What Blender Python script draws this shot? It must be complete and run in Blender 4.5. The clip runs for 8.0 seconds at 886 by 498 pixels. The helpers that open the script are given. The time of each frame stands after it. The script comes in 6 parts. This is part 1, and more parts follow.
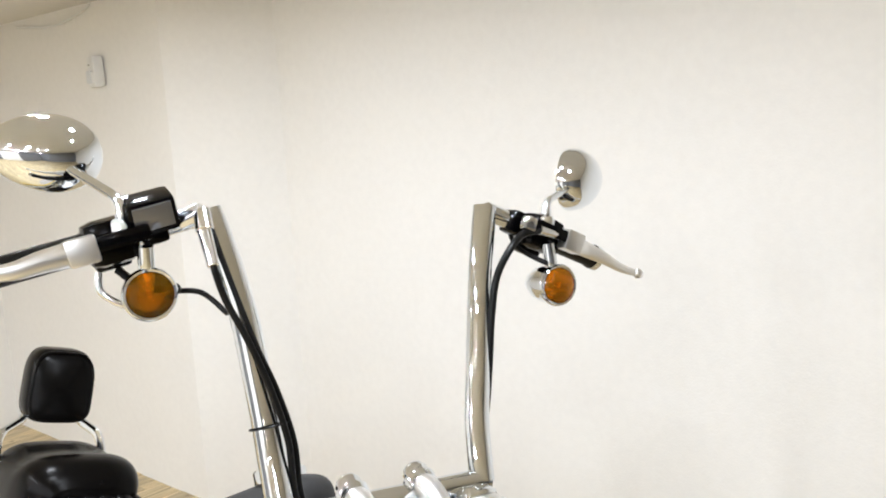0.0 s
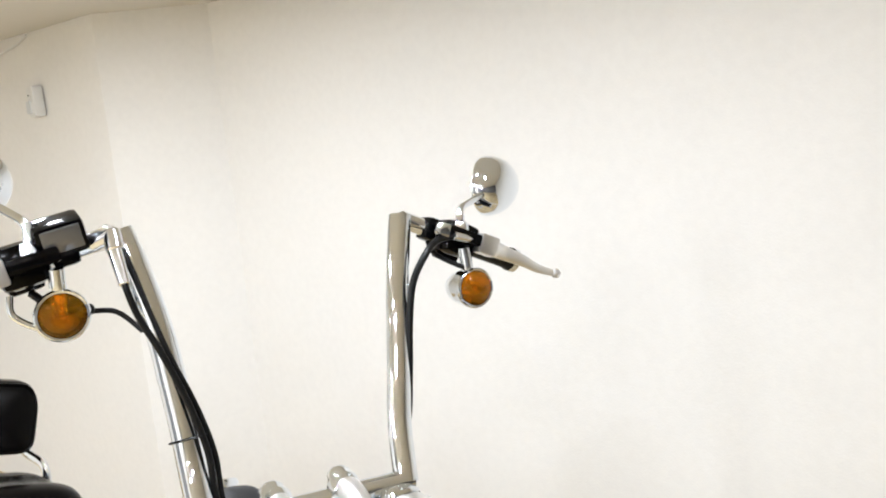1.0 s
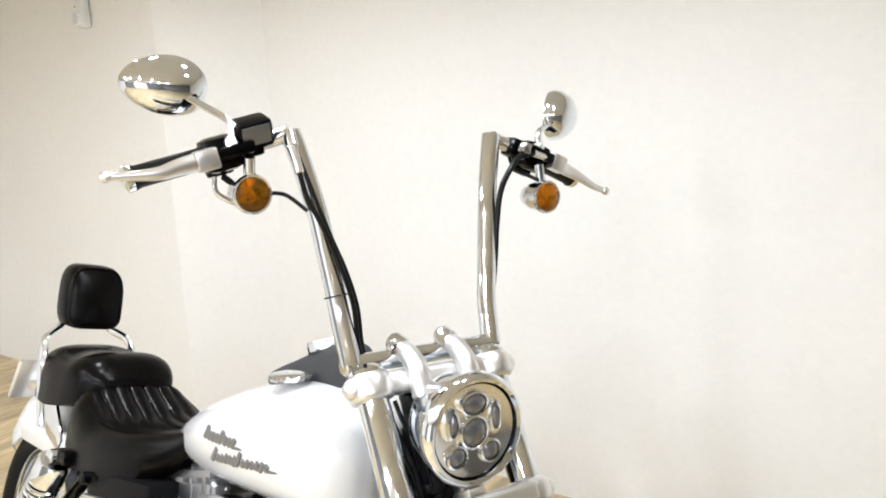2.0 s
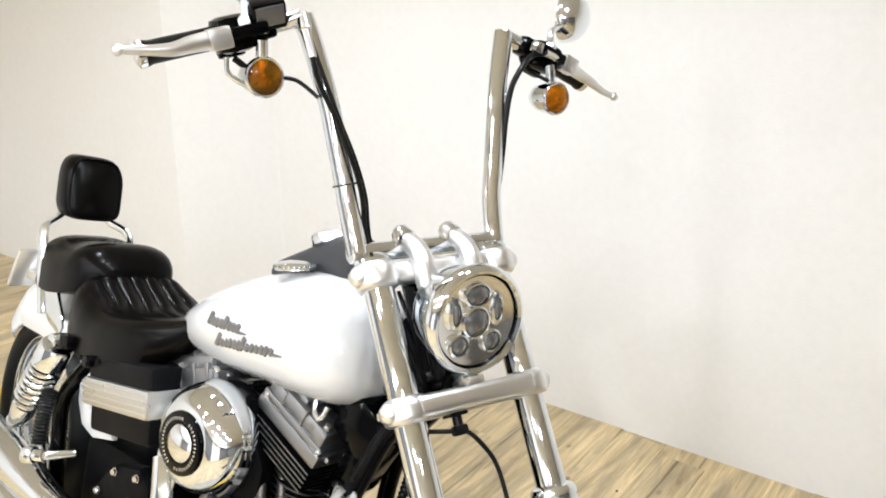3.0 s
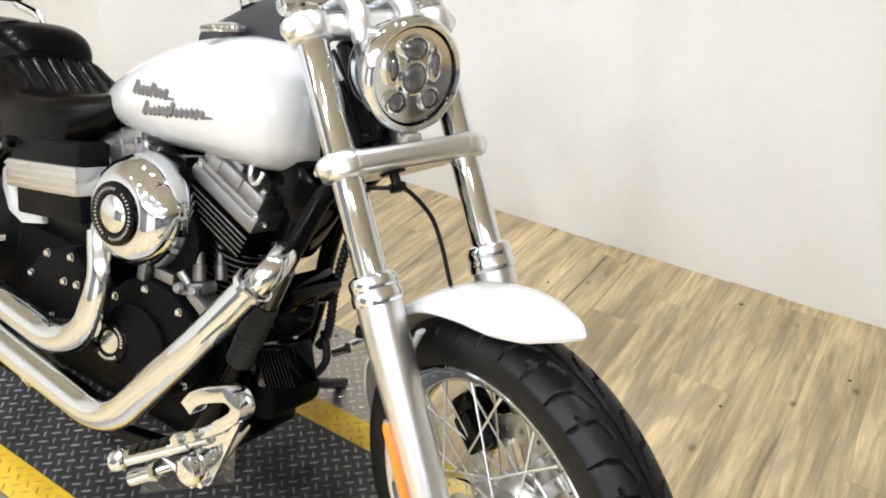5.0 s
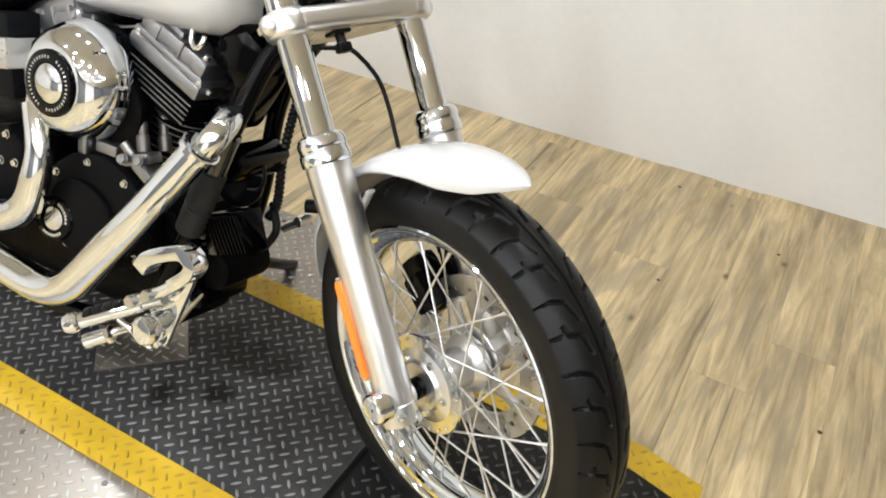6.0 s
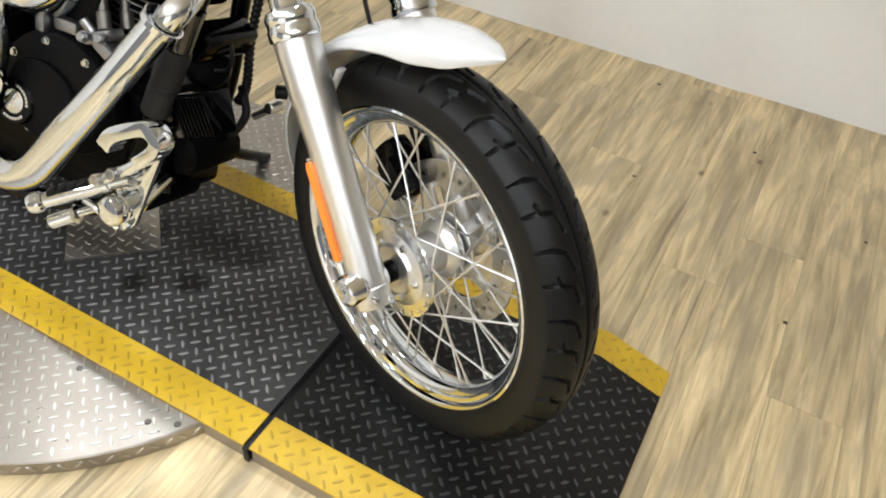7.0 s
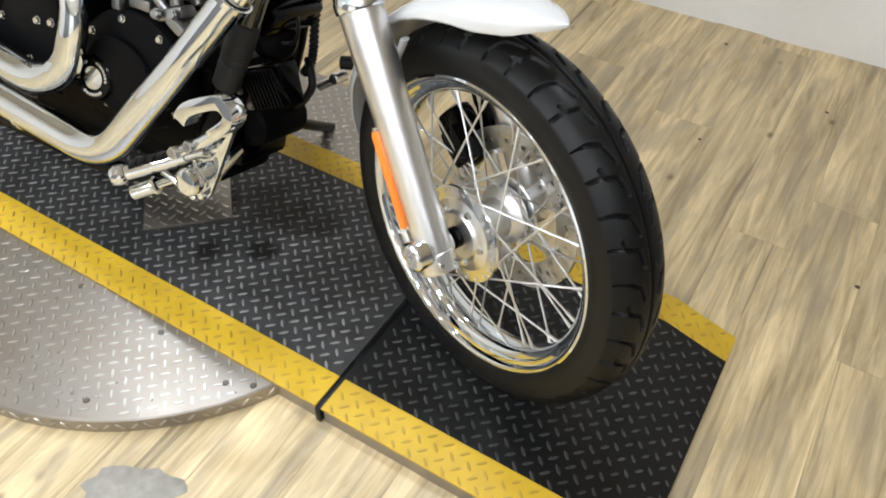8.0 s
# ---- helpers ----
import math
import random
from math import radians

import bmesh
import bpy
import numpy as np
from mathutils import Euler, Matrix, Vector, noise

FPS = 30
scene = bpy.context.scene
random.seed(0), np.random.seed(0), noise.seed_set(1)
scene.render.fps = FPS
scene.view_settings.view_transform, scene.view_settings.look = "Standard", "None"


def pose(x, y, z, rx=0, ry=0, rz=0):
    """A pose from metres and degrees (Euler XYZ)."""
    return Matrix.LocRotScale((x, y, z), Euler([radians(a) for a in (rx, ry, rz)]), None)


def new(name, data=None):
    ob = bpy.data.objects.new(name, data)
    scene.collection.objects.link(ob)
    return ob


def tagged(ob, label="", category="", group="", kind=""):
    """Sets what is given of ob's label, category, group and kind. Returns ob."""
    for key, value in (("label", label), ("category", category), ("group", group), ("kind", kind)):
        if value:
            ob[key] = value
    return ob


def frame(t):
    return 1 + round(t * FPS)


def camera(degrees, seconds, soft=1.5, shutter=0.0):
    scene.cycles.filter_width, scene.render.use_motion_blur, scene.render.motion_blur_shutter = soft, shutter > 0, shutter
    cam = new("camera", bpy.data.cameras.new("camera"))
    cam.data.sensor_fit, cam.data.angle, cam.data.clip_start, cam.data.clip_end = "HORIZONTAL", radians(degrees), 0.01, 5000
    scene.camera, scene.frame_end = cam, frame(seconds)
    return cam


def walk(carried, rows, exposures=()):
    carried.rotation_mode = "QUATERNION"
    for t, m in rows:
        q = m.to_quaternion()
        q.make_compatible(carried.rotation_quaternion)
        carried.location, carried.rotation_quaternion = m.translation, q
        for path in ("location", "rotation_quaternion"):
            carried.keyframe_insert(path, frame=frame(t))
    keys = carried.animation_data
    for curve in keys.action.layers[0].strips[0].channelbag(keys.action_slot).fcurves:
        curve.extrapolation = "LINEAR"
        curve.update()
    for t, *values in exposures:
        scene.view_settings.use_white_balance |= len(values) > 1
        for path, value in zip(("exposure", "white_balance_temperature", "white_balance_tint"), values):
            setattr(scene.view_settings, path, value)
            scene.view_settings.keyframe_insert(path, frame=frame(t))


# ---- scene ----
cam = camera(58.86, 8.0, soft=1.9)
PATH = [
    (0.0, 0.230, -0.287, 1.490, 80.648, 3.008, 41.505),
    (0.3, 0.259, -0.260, 1.487, 80.854, 4.048, 39.314),
    (0.5, 0.275, -0.249, 1.483, 81.126, 4.788, 38.981),
    (0.8, 0.296, -0.246, 1.477, 81.323, 6.327, 38.868),
    (1.0, 0.308, -0.268, 1.480, 81.514, 5.471, 38.752),
    (1.2, 0.313, -0.334, 1.488, 80.402, 5.522, 38.762),
    (1.5, 0.321, -0.450, 1.494, 78.941, 3.610, 38.643),
    (1.7, 0.334, -0.531, 1.494, 77.951, 3.040, 38.022),
    (2.8, 0.333, -0.646, 1.465, 72.838, -0.511, 37.076),
    (3.0, 0.325, -0.638, 1.452, 71.120, -0.426, 37.201),
    (3.5, 0.324, -0.628, 1.418, 68.625, -0.689, 36.889),
    (4.0, 0.333, -0.631, 1.379, 65.009, -1.142, 37.445),
    (5.3, 0.360, -0.692, 1.326, 57.651, -3.023, 31.938),
    (5.5, 0.368, -0.708, 1.312, 56.457, -3.501, 31.407),
    (6.0, 0.382, -0.723, 1.289, 53.036, -3.707, 29.325),
    (6.5, 0.391, -0.729, 1.266, 49.404, -5.254, 28.935),
    (7.0, 0.402, -0.735, 1.248, 46.702, -4.933, 28.321),
    (7.2, 0.404, -0.737, 1.247, 46.173, -4.772, 28.580),
    (7.5, 0.412, -0.749, 1.248, 46.391, -4.799, 29.006),
    (7.8, 0.410, -0.755, 1.251, 44.615, -2.671, 29.779),
    (8.0, 0.404, -0.753, 1.261, 44.175, -1.470, 31.091),
]
walk(cam, [(t, pose(*p)) for t, *p in PATH], exposures=[(0.0, -1.12, 5750, 9), (1.0, -1.04, 5700, 9), (4.0, -1.02, 5720, 9), (5.5, -1.16, 5750, 9), (6.5, -1.32, 5860, 8), (8.0, -1.42, 5640, 8)])

# ---- light ----
world = bpy.data.worlds.new("world")
scene.world = world
world.use_nodes = True
world.node_tree.nodes["Background"].inputs[0].default_value = (0.9, 0.85, 0.78, 1)
world.node_tree.nodes["Background"].inputs[1].default_value = 0.02

# ---- measures ----
MAT_Z = 0.045          # top of the runway mat
LEAN_DEG = 17.43       # the machine leans on its side stand
RAKE = radians(30.28)
STEER = radians(22.93)


# ---- materials ----
def material(name, color, rough=0.5, metal=0.0, coat=0.0, grain=0.0, grain_scale=60.0, bump=0.0, bump_scale=200.0,
             blotch=0.0, blotch_scale=5.0, rough_var=0.0, dark=None, piece=0.0, spec=0.5):
    m = bpy.data.materials.new(name)
    m.use_nodes = True
    nt = m.node_tree
    b = nt.nodes["Principled BSDF"]
    b.inputs["Roughness"].default_value = rough
    b.inputs["Metallic"].default_value = metal
    b.inputs["Coat Weight"].default_value = coat
    b.inputs["Coat Roughness"].default_value = 0.03
    b.inputs["Base Color"].default_value = (*color, 1)
    b.inputs["Specular IOR Level"].default_value = spec
    geo = nt.nodes.new("ShaderNodeTexCoord")
    last = None

    def noise_fac(scale, detail=4.0):
        n = nt.nodes.new("ShaderNodeTexNoise")
        n.inputs["Scale"].default_value = scale
        n.inputs["Detail"].default_value = detail
        nt.links.new(geo.outputs["Object"], n.inputs["Vector"])
        return n.outputs["Fac"]

    def mix(a, fac_socket, amount, col):
        ramp = nt.nodes.new("ShaderNodeMapRange")
        ramp.inputs["From Min"].default_value = 0.35
        ramp.inputs["From Max"].default_value = 0.7
        ramp.inputs["To Max"].default_value = amount
        nt.links.new(fac_socket, ramp.inputs["Value"])
        x = nt.nodes.new("ShaderNodeMix")
        x.data_type = "RGBA"
        nt.links.new(ramp.outputs[0], x.inputs["Factor"])
        if a is None:
            x.inputs["A"].default_value = (*color, 1)
        else:
            nt.links.new(a, x.inputs["A"])
        x.inputs["B"].default_value = (*col, 1)
        return x.outputs["Result"]

    col2 = dark or tuple(c * 0.55 for c in color)
    if blotch:
        last = mix(last, noise_fac(blotch_scale), blotch, col2)
    if grain:
        last = mix(last, noise_fac(grain_scale, 8.0), grain, col2)
    if piece:
        info = nt.nodes.new("ShaderNodeObjectInfo")
        hsv = nt.nodes.new("ShaderNodeHueSaturation")
        mr = nt.nodes.new("ShaderNodeMapRange")
        mr.inputs["To Min"].default_value = 1 - piece
        mr.inputs["To Max"].default_value = 1 + piece
        nt.links.new(info.outputs["Random"], mr.inputs["Value"])
        nt.links.new(mr.outputs[0], hsv.inputs["Value"])
        if last is None:
            hsv.inputs["Color"].default_value = (*color, 1)
        else:
            nt.links.new(last, hsv.inputs["Color"])
        last = hsv.outputs["Color"]
    if last is not None:
        nt.links.new(last, b.inputs["Base Color"])
    if rough_var:
        mr = nt.nodes.new("ShaderNodeMapRange")
        mr.inputs["To Min"].default_value = max(0.02, rough - rough_var)
        mr.inputs["To Max"].default_value = min(1, rough + rough_var)
        nt.links.new(noise_fac(grain_scale * 0.4, 6.0), mr.inputs["Value"])
        nt.links.new(mr.outputs[0], b.inputs["Roughness"])
    if bump:
        bp = nt.nodes.new("ShaderNodeBump")
        bp.inputs["Strength"].default_value = 1.0
        bp.inputs["Distance"].default_value = bump
        nt.links.new(noise_fac(bump_scale, 5.0), bp.inputs["Height"])
        nt.links.new(bp.outputs[0], b.inputs["Normal"])
    return m


CHROME = material("chrome", (0.78, 0.82, 0.87), 0.04, 1.0, rough_var=0.02, grain_scale=30)
CHROME_SOFT = material("worn chrome", (0.79, 0.81, 0.84), 0.13, 1.0, rough_var=0.06, grain_scale=60)
ALU = material("satin aluminium", (0.8, 0.8, 0.8), 0.34, 1.0, rough_var=0.06, grain_scale=120)
ALU_CAST = material("cast aluminium", (0.33, 0.33, 0.335), 0.36, 1.0, bump=0.0003, bump_scale=500, rough_var=0.08)
BRUSHED = material("brushed steel", (0.66, 0.655, 0.64), 0.3, 1.0, rough_var=0.1, grain_scale=90)
WHITE = material("white pearl paint", (0.63, 0.63, 0.628), 0.2, 0.0, coat=1.0, grain=0.05, grain_scale=900)
BLACK = material("black gloss enamel", (0.0012, 0.0012, 0.0014), 0.12, 0.0, rough_var=0.08, spec=0.1)
BLACK_MATT = material("black wrinkle paint", (0.002, 0.002, 0.0023), 0.4, bump=0.0003, bump_scale=900, rough_var=0.1, spec=0.04)
DASH = material("grey wrinkle plastic", (0.03, 0.03, 0.031), 0.55, bump=0.0003, bump_scale=800, rough_var=0.08, spec=0.3)
PLASTIC = material("black plastic", (0.004, 0.004, 0.0045), 0.38, bump=0.0002, bump_scale=700, spec=0.06)
LEATHER = material("black leather", (0.002, 0.0017, 0.0016), 0.24, bump=0.00015, bump_scale=420, rough_var=0.08, grain_scale=160, spec=0.09)
RUBBER = material("tyre rubber", (0.006, 0.006, 0.006), 0.4, bump=0.0002, bump_scale=600, rough_var=0.1, blotch=0.4, blotch_scale=9,
                  dark=(0.008, 0.008, 0.0078), spec=0.22)
HOSE = material("black hose rubber", (0.004, 0.004, 0.004), 0.35, spec=0.2)
AMBER = material("amber lens", (1.0, 0.5, 0.012), 0.05, spec=0.4)
AMBER.node_tree.nodes["Principled BSDF"].inputs["Transmission Weight"].default_value = 0.95
AMBER.node_tree.nodes["Principled BSDF"].inputs["IOR"].default_value = 1.3
ORANGE = material("orange reflector", (0.9, 0.24, 0.02), 0.25, coat=0.6)
GLASS = material("clear lens", (1, 1, 1), 0.02)
GLASS.node_tree.nodes["Principled BSDF"].inputs["Transmission Weight"].default_value = 1.0
MIRROR = material("mirror glass", (0.9, 0.9, 0.9), 0.01, 1.0)
LENS_DARK = material("projector lens", (0.13, 0.13, 0.135), 0.08, 0.5, coat=1.0)
CASE = material("black powder coat", (0.0035, 0.0035, 0.0037), 0.42, bump=0.0002, bump_scale=900, rough_var=0.1, spec=0.04)
GLOSS = material("black gloss lacquer", (0.002, 0.002, 0.002), 0.1, coat=1.0, spec=0.5, rough_var=0.04)
BADGE = material("grey badge enamel", (0.2, 0.2, 0.205), 0.3, 0.6)
REFLECTOR = material("lamp reflector", (0.88, 0.88, 0.88), 0.12, 1.0)
PAINT_WALL = material("cream wall paint", (0.86, 0.845, 0.815), 0.6, grain=0.06, grain_scale=40, blotch=0.06, blotch_scale=1.3, bump=0.0006, bump_scale=160)
# grey for walls out of view, chosen to darken what the chrome reflects
UNSEEN_GREY = material("unseen wall grey", (0.2, 0.2, 0.205), 0.6, grain=0.06, grain_scale=30, blotch=0.1, blotch_scale=1.0, bump=0.0005, bump_scale=90)
PAINT_CEIL = material("ceiling paint", (0.68, 0.65, 0.59), 0.7, blotch=0.08, blotch_scale=1.0, bump=0.0005, bump_scale=90)
WHITE_PLASTIC = material("white plastic", (0.8, 0.8, 0.79), 0.35)
MAT_BLACK = material("black coated tread plate", (0.054, 0.0532, 0.052), 0.42, 0.0, blotch=0.85, blotch_scale=3.2, dark=(0.012, 0.012, 0.0115), spec=0.3, grain=0.3,
                     rough_var=0.1, grain_scale=25, bump=0.0002, bump_scale=300)
# darker copy for the end plate: its weaker sheen is put into the colour
MAT_END = material("black coated end plate", (0.011, 0.0108, 0.0105), 0.36, 0.0, blotch=0.8, blotch_scale=5, dark=(0.004, 0.004, 0.004), spec=0.3, rough_var=0.1, grain_scale=25, bump=0.0002, bump_scale=300)
MARK_WORN = material("worn tread marks", (0.36, 0.355, 0.348), 0.36, 0.25, blotch=0.85, blotch_scale=3.2, dark=(0.05, 0.05, 0.05), grain=0.5, grain_scale=40, rough_var=0.1)
# marks of the end plate, darkened in colour where less sheen falls
MARK_END = material("dark tread marks", (0.075, 0.074, 0.072), 0.36, 0.25, blotch=0.7, blotch_scale=9, dark=(0.025, 0.025, 0.025), rough_var=0.1)
MAT_YELLOW = material("yellow painted tread plate", (0.62, 0.41, 0.012), 0.42, 0.0, grain=0.3, grain_scale=30, blotch=0.2, blotch_scale=14,
                      dark=(0.4, 0.25, 0.03), rough_var=0.1)
MARK_ALU = material("rubbed aluminium marks", (0.52, 0.5, 0.47), 0.3, 1.0, rough_var=0.1)
SPOKE = material("dull steel spoke", (0.72, 0.72, 0.72), 0.36, 1.0)
SCREW = material("dull dark screw", (0.12, 0.11, 0.1), 0.4, 0.8)
MARK_YELLOW = material("scuffed yellow tread marks", (0.48, 0.32, 0.028), 0.35, 0.0, blotch=0.5, blotch_scale=10, dark=(0.27, 0.18, 0.03), rough_var=0.1)
TREAD_ALU = material("bare aluminium tread plate", (0.33, 0.31, 0.28), 0.36, 0.9, blotch=0.4, blotch_scale=7, dark=(0.3, 0.25, 0.2), grain=0.2, grain_scale=45, rough_var=0.14,
                     bump=0.0003, bump_scale=120)


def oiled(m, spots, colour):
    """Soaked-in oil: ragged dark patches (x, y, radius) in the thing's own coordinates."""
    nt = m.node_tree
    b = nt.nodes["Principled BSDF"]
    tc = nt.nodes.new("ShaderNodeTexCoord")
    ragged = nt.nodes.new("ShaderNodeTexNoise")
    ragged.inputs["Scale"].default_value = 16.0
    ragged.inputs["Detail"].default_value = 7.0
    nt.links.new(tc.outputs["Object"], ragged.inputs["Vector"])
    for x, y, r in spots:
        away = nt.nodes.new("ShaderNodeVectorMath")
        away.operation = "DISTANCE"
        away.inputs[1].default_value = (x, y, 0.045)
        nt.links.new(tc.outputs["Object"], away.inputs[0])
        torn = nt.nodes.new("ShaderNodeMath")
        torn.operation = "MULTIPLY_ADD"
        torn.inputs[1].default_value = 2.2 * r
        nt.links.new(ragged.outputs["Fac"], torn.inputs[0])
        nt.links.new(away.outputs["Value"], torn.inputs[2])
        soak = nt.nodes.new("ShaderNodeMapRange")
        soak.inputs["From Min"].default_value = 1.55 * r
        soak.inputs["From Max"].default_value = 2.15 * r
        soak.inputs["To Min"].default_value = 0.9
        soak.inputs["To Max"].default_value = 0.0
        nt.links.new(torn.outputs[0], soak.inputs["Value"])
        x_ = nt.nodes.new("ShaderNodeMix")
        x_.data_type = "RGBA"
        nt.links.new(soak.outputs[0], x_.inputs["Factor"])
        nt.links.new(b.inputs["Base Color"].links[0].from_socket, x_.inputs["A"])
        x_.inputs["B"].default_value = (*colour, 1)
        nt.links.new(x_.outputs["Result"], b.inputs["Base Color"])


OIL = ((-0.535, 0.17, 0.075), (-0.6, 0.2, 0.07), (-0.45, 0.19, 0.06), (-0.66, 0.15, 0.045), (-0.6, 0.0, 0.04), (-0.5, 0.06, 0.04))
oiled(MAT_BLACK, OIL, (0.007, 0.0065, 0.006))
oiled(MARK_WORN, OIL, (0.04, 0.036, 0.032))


def wood_material():
    m = bpy.data.materials.new("vinyl oak plank")
    m.use_nodes = True
    nt = m.node_tree
    b = nt.nodes["Principled BSDF"]
    b.inputs["Roughness"].default_value = 0.42
    tc = nt.nodes.new("ShaderNodeTexCoord")
    info = nt.nodes.new("ShaderNodeObjectInfo")
    off = nt.nodes.new("ShaderNodeVectorMath")
    off.operation = "MULTIPLY_ADD"
    comb = nt.nodes.new("ShaderNodeCombineXYZ")
    for i in range(3):
        nt.links.new(info.outputs["Random"], comb.inputs[i])
    off.inputs[1].default_value = (37.0, 23.0, 11.0)
    nt.links.new(comb.outputs[0], off.inputs[0])
    nt.links.new(tc.outputs["Object"], off.inputs[2])
    mp = nt.nodes.new("ShaderNodeMapping")
    mp.inputs["Scale"].default_value = (38.0, 2.6, 1.0)
    nt.links.new(off.outputs[0], mp.inputs["Vector"])
    n1 = nt.nodes.new("ShaderNodeTexNoise")
    n1.inputs["Scale"].default_value = 1.0
    n1.inputs["Detail"].default_value = 12.0
    n1.inputs["Roughness"].default_value = 0.62
    n1.inputs["Distortion"].default_value = 1.3
    nt.links.new(mp.outputs[0], n1.inputs["Vector"])
    ramp = nt.nodes.new("ShaderNodeValToRGB")
    e = ramp.color_ramp.elements
    e[0].position, e[0].color = 0.25, (0.29, 0.215, 0.115, 1)
    e[1].position, e[1].color = 0.66, (0.72, 0.58, 0.335, 1)
    mid = ramp.color_ramp.elements.new(0.47)
    mid.color = (0.54, 0.425, 0.235, 1)
    nt.links.new(n1.outputs["Fac"], ramp.inputs["Fac"])
    n2 = nt.nodes.new("ShaderNodeTexNoise")
    n2.inputs["Scale"].default_value = 1.0
    n2.inputs["Detail"].default_value = 8.0
    n2.inputs["Roughness"].default_value = 0.6
    mp3 = nt.nodes.new("ShaderNodeMapping")
    mp3.inputs["Scale"].default_value = (11.0, 1.7, 1.0)
    nt.links.new(off.outputs[0], mp3.inputs["Vector"])
    nt.links.new(mp3.outputs[0], n2.inputs["Vector"])
    mr = nt.nodes.new("ShaderNodeMapRange")
    mr.inputs["From Min"].default_value = 0.3
    mr.inputs["From Max"].default_value = 0.7
    mr.inputs["To Min"].default_value = 0.6
    mr.inputs["To Max"].default_value = 1.26
    nt.links.new(n2.outputs["Fac"], mr.inputs["Value"])
    mr2 = nt.nodes.new("ShaderNodeMapRange")
    mr2.inputs["To Min"].default_value = 0.96
    mr2.inputs["To Max"].default_value = 1.04
    nt.links.new(info.outputs["Random"], mr2.inputs["Value"])
    mul = nt.nodes.new("ShaderNodeMath")
    mul.operation = "MULTIPLY"
    nt.links.new(mr.outputs[0], mul.inputs[0])
    nt.links.new(mr2.outputs[0], mul.inputs[1])
    hsv = nt.nodes.new("ShaderNodeHueSaturation")
    nt.links.new(mul.outputs[0], hsv.inputs["Value"])
    nt.links.new(ramp.outputs[0], hsv.inputs["Color"])
    # dark knots
    vor = nt.nodes.new("ShaderNodeTexVoronoi")
    vor.inputs["Scale"].default_value = 6.5
    mp2 = nt.nodes.new("ShaderNodeMapping")
    mp2.inputs["Scale"].default_value = (1.3, 0.8, 1.0)
    nt.links.new(off.outputs[0], mp2.inputs["Vector"])
    nt.links.new(mp2.outputs[0], vor.inputs["Vector"])
    kr = nt.nodes.new("ShaderNodeMapRange")
    kr.inputs["From Min"].default_value = 0.03
    kr.inputs["From Max"].default_value = 0.1
    kr.inputs["To Min"].default_value = 0.8
    kr.inputs["To Max"].default_value = 0.0
    nt.links.new(vor.outputs["Distance"], kr.inputs["Value"])
    mx = nt.nodes.new("ShaderNodeMix")
    mx.data_type = "RGBA"
    nt.links.new(kr.outputs[0], mx.inputs["Factor"])
    nt.links.new(hsv.outputs["Color"], mx.inputs["A"])
    mx.inputs["B"].default_value = (0.12, 0.07, 0.035, 1)
    # greyed streaks, as on weathered oak
    n4 = nt.nodes.new("ShaderNodeTexNoise")
    n4.inputs["Scale"].default_value = 1.0
    n4.inputs["Detail"].default_value = 5.0
    n4.inputs["Distortion"].default_value = 1.6
    mp5 = nt.nodes.new("ShaderNodeMapping")
    mp5.inputs["Scale"].default_value = (12.0, 2.4, 1.0)
    mp5.inputs["Location"].default_value = (2.0, 4.0, 0.0)
    nt.links.new(off.outputs[0], mp5.inputs["Vector"])
    nt.links.new(mp5.outputs[0], n4.inputs["Vector"])
    gr = nt.nodes.new("ShaderNodeMapRange")
    gr.inputs["From Min"].default_value = 0.48
    gr.inputs["From Max"].default_value = 0.62
    gr.inputs["To Max"].default_value = 0.5
    nt.links.new(n4.outputs["Fac"], gr.inputs["Value"])
    grey = nt.nodes.new("ShaderNodeMix")
    grey.data_type = "RGBA"
    nt.links.new(gr.outputs[0], grey.inputs["Factor"])
    nt.links.new(mx.outputs["Result"], grey.inputs["A"])
    grey.inputs["B"].default_value = (0.31, 0.26, 0.18, 1)
    # thin cracks along the grain
    n3 = nt.nodes.new("ShaderNodeTexNoise")
    n3.inputs["Scale"].default_value = 1.0
    n3.inputs["Detail"].default_value = 4.0
    n3.inputs["Distortion"].default_value = 1.2
    mp4 = nt.nodes.new("ShaderNodeMapping")
    mp4.inputs["Scale"].default_value = (30.0, 1.1, 1.0)
    mp4.inputs["Location"].default_value = (5.0, 9.0, 0.0)
    nt.links.new(off.outputs[0], mp4.inputs["Vector"])
    nt.links.new(mp4.outputs[0], n3.inputs["Vector"])
    cr = nt.nodes.new("ShaderNodeMapRange")
    cr.inputs["From Min"].default_value = 0.29
    cr.inputs["From Max"].default_value = 0.345
    cr.inputs["To Min"].default_value = 0.6
    cr.inputs["To Max"].default_value = 0.0
    nt.links.new(n3.outputs["Fac"], cr.inputs["Value"])
    mx2 = nt.nodes.new("ShaderNodeMix")
    mx2.data_type = "RGBA"
    nt.links.new(cr.outputs[0], mx2.inputs["Factor"])
    nt.links.new(grey.outputs["Result"], mx2.inputs["A"])
    mx2.inputs["B"].default_value = (0.1, 0.075, 0.045, 1)
    nt.links.new(mx2.outputs["Result"], b.inputs["Base Color"])
    bp = nt.nodes.new("ShaderNodeBump")
    bp.inputs["Distance"].default_value = 0.0006
    nt.links.new(n1.outputs["Fac"], bp.inputs["Height"])
    nt.links.new(bp.outputs[0], b.inputs["Normal"])
    return m


WOOD = wood_material()


# ---- mesh tools: each gives (vertices, faces) ----
def merge(*gs):
    vs, fs = [], []
    for v, f in gs:
        o = len(vs)
        vs += [Vector(p) for p in v]
        fs += [tuple(i + o for i in face) for face in f]
    return vs, fs


def moved(g, m):
    return [m @ Vector(p) for p in g[0]], g[1]


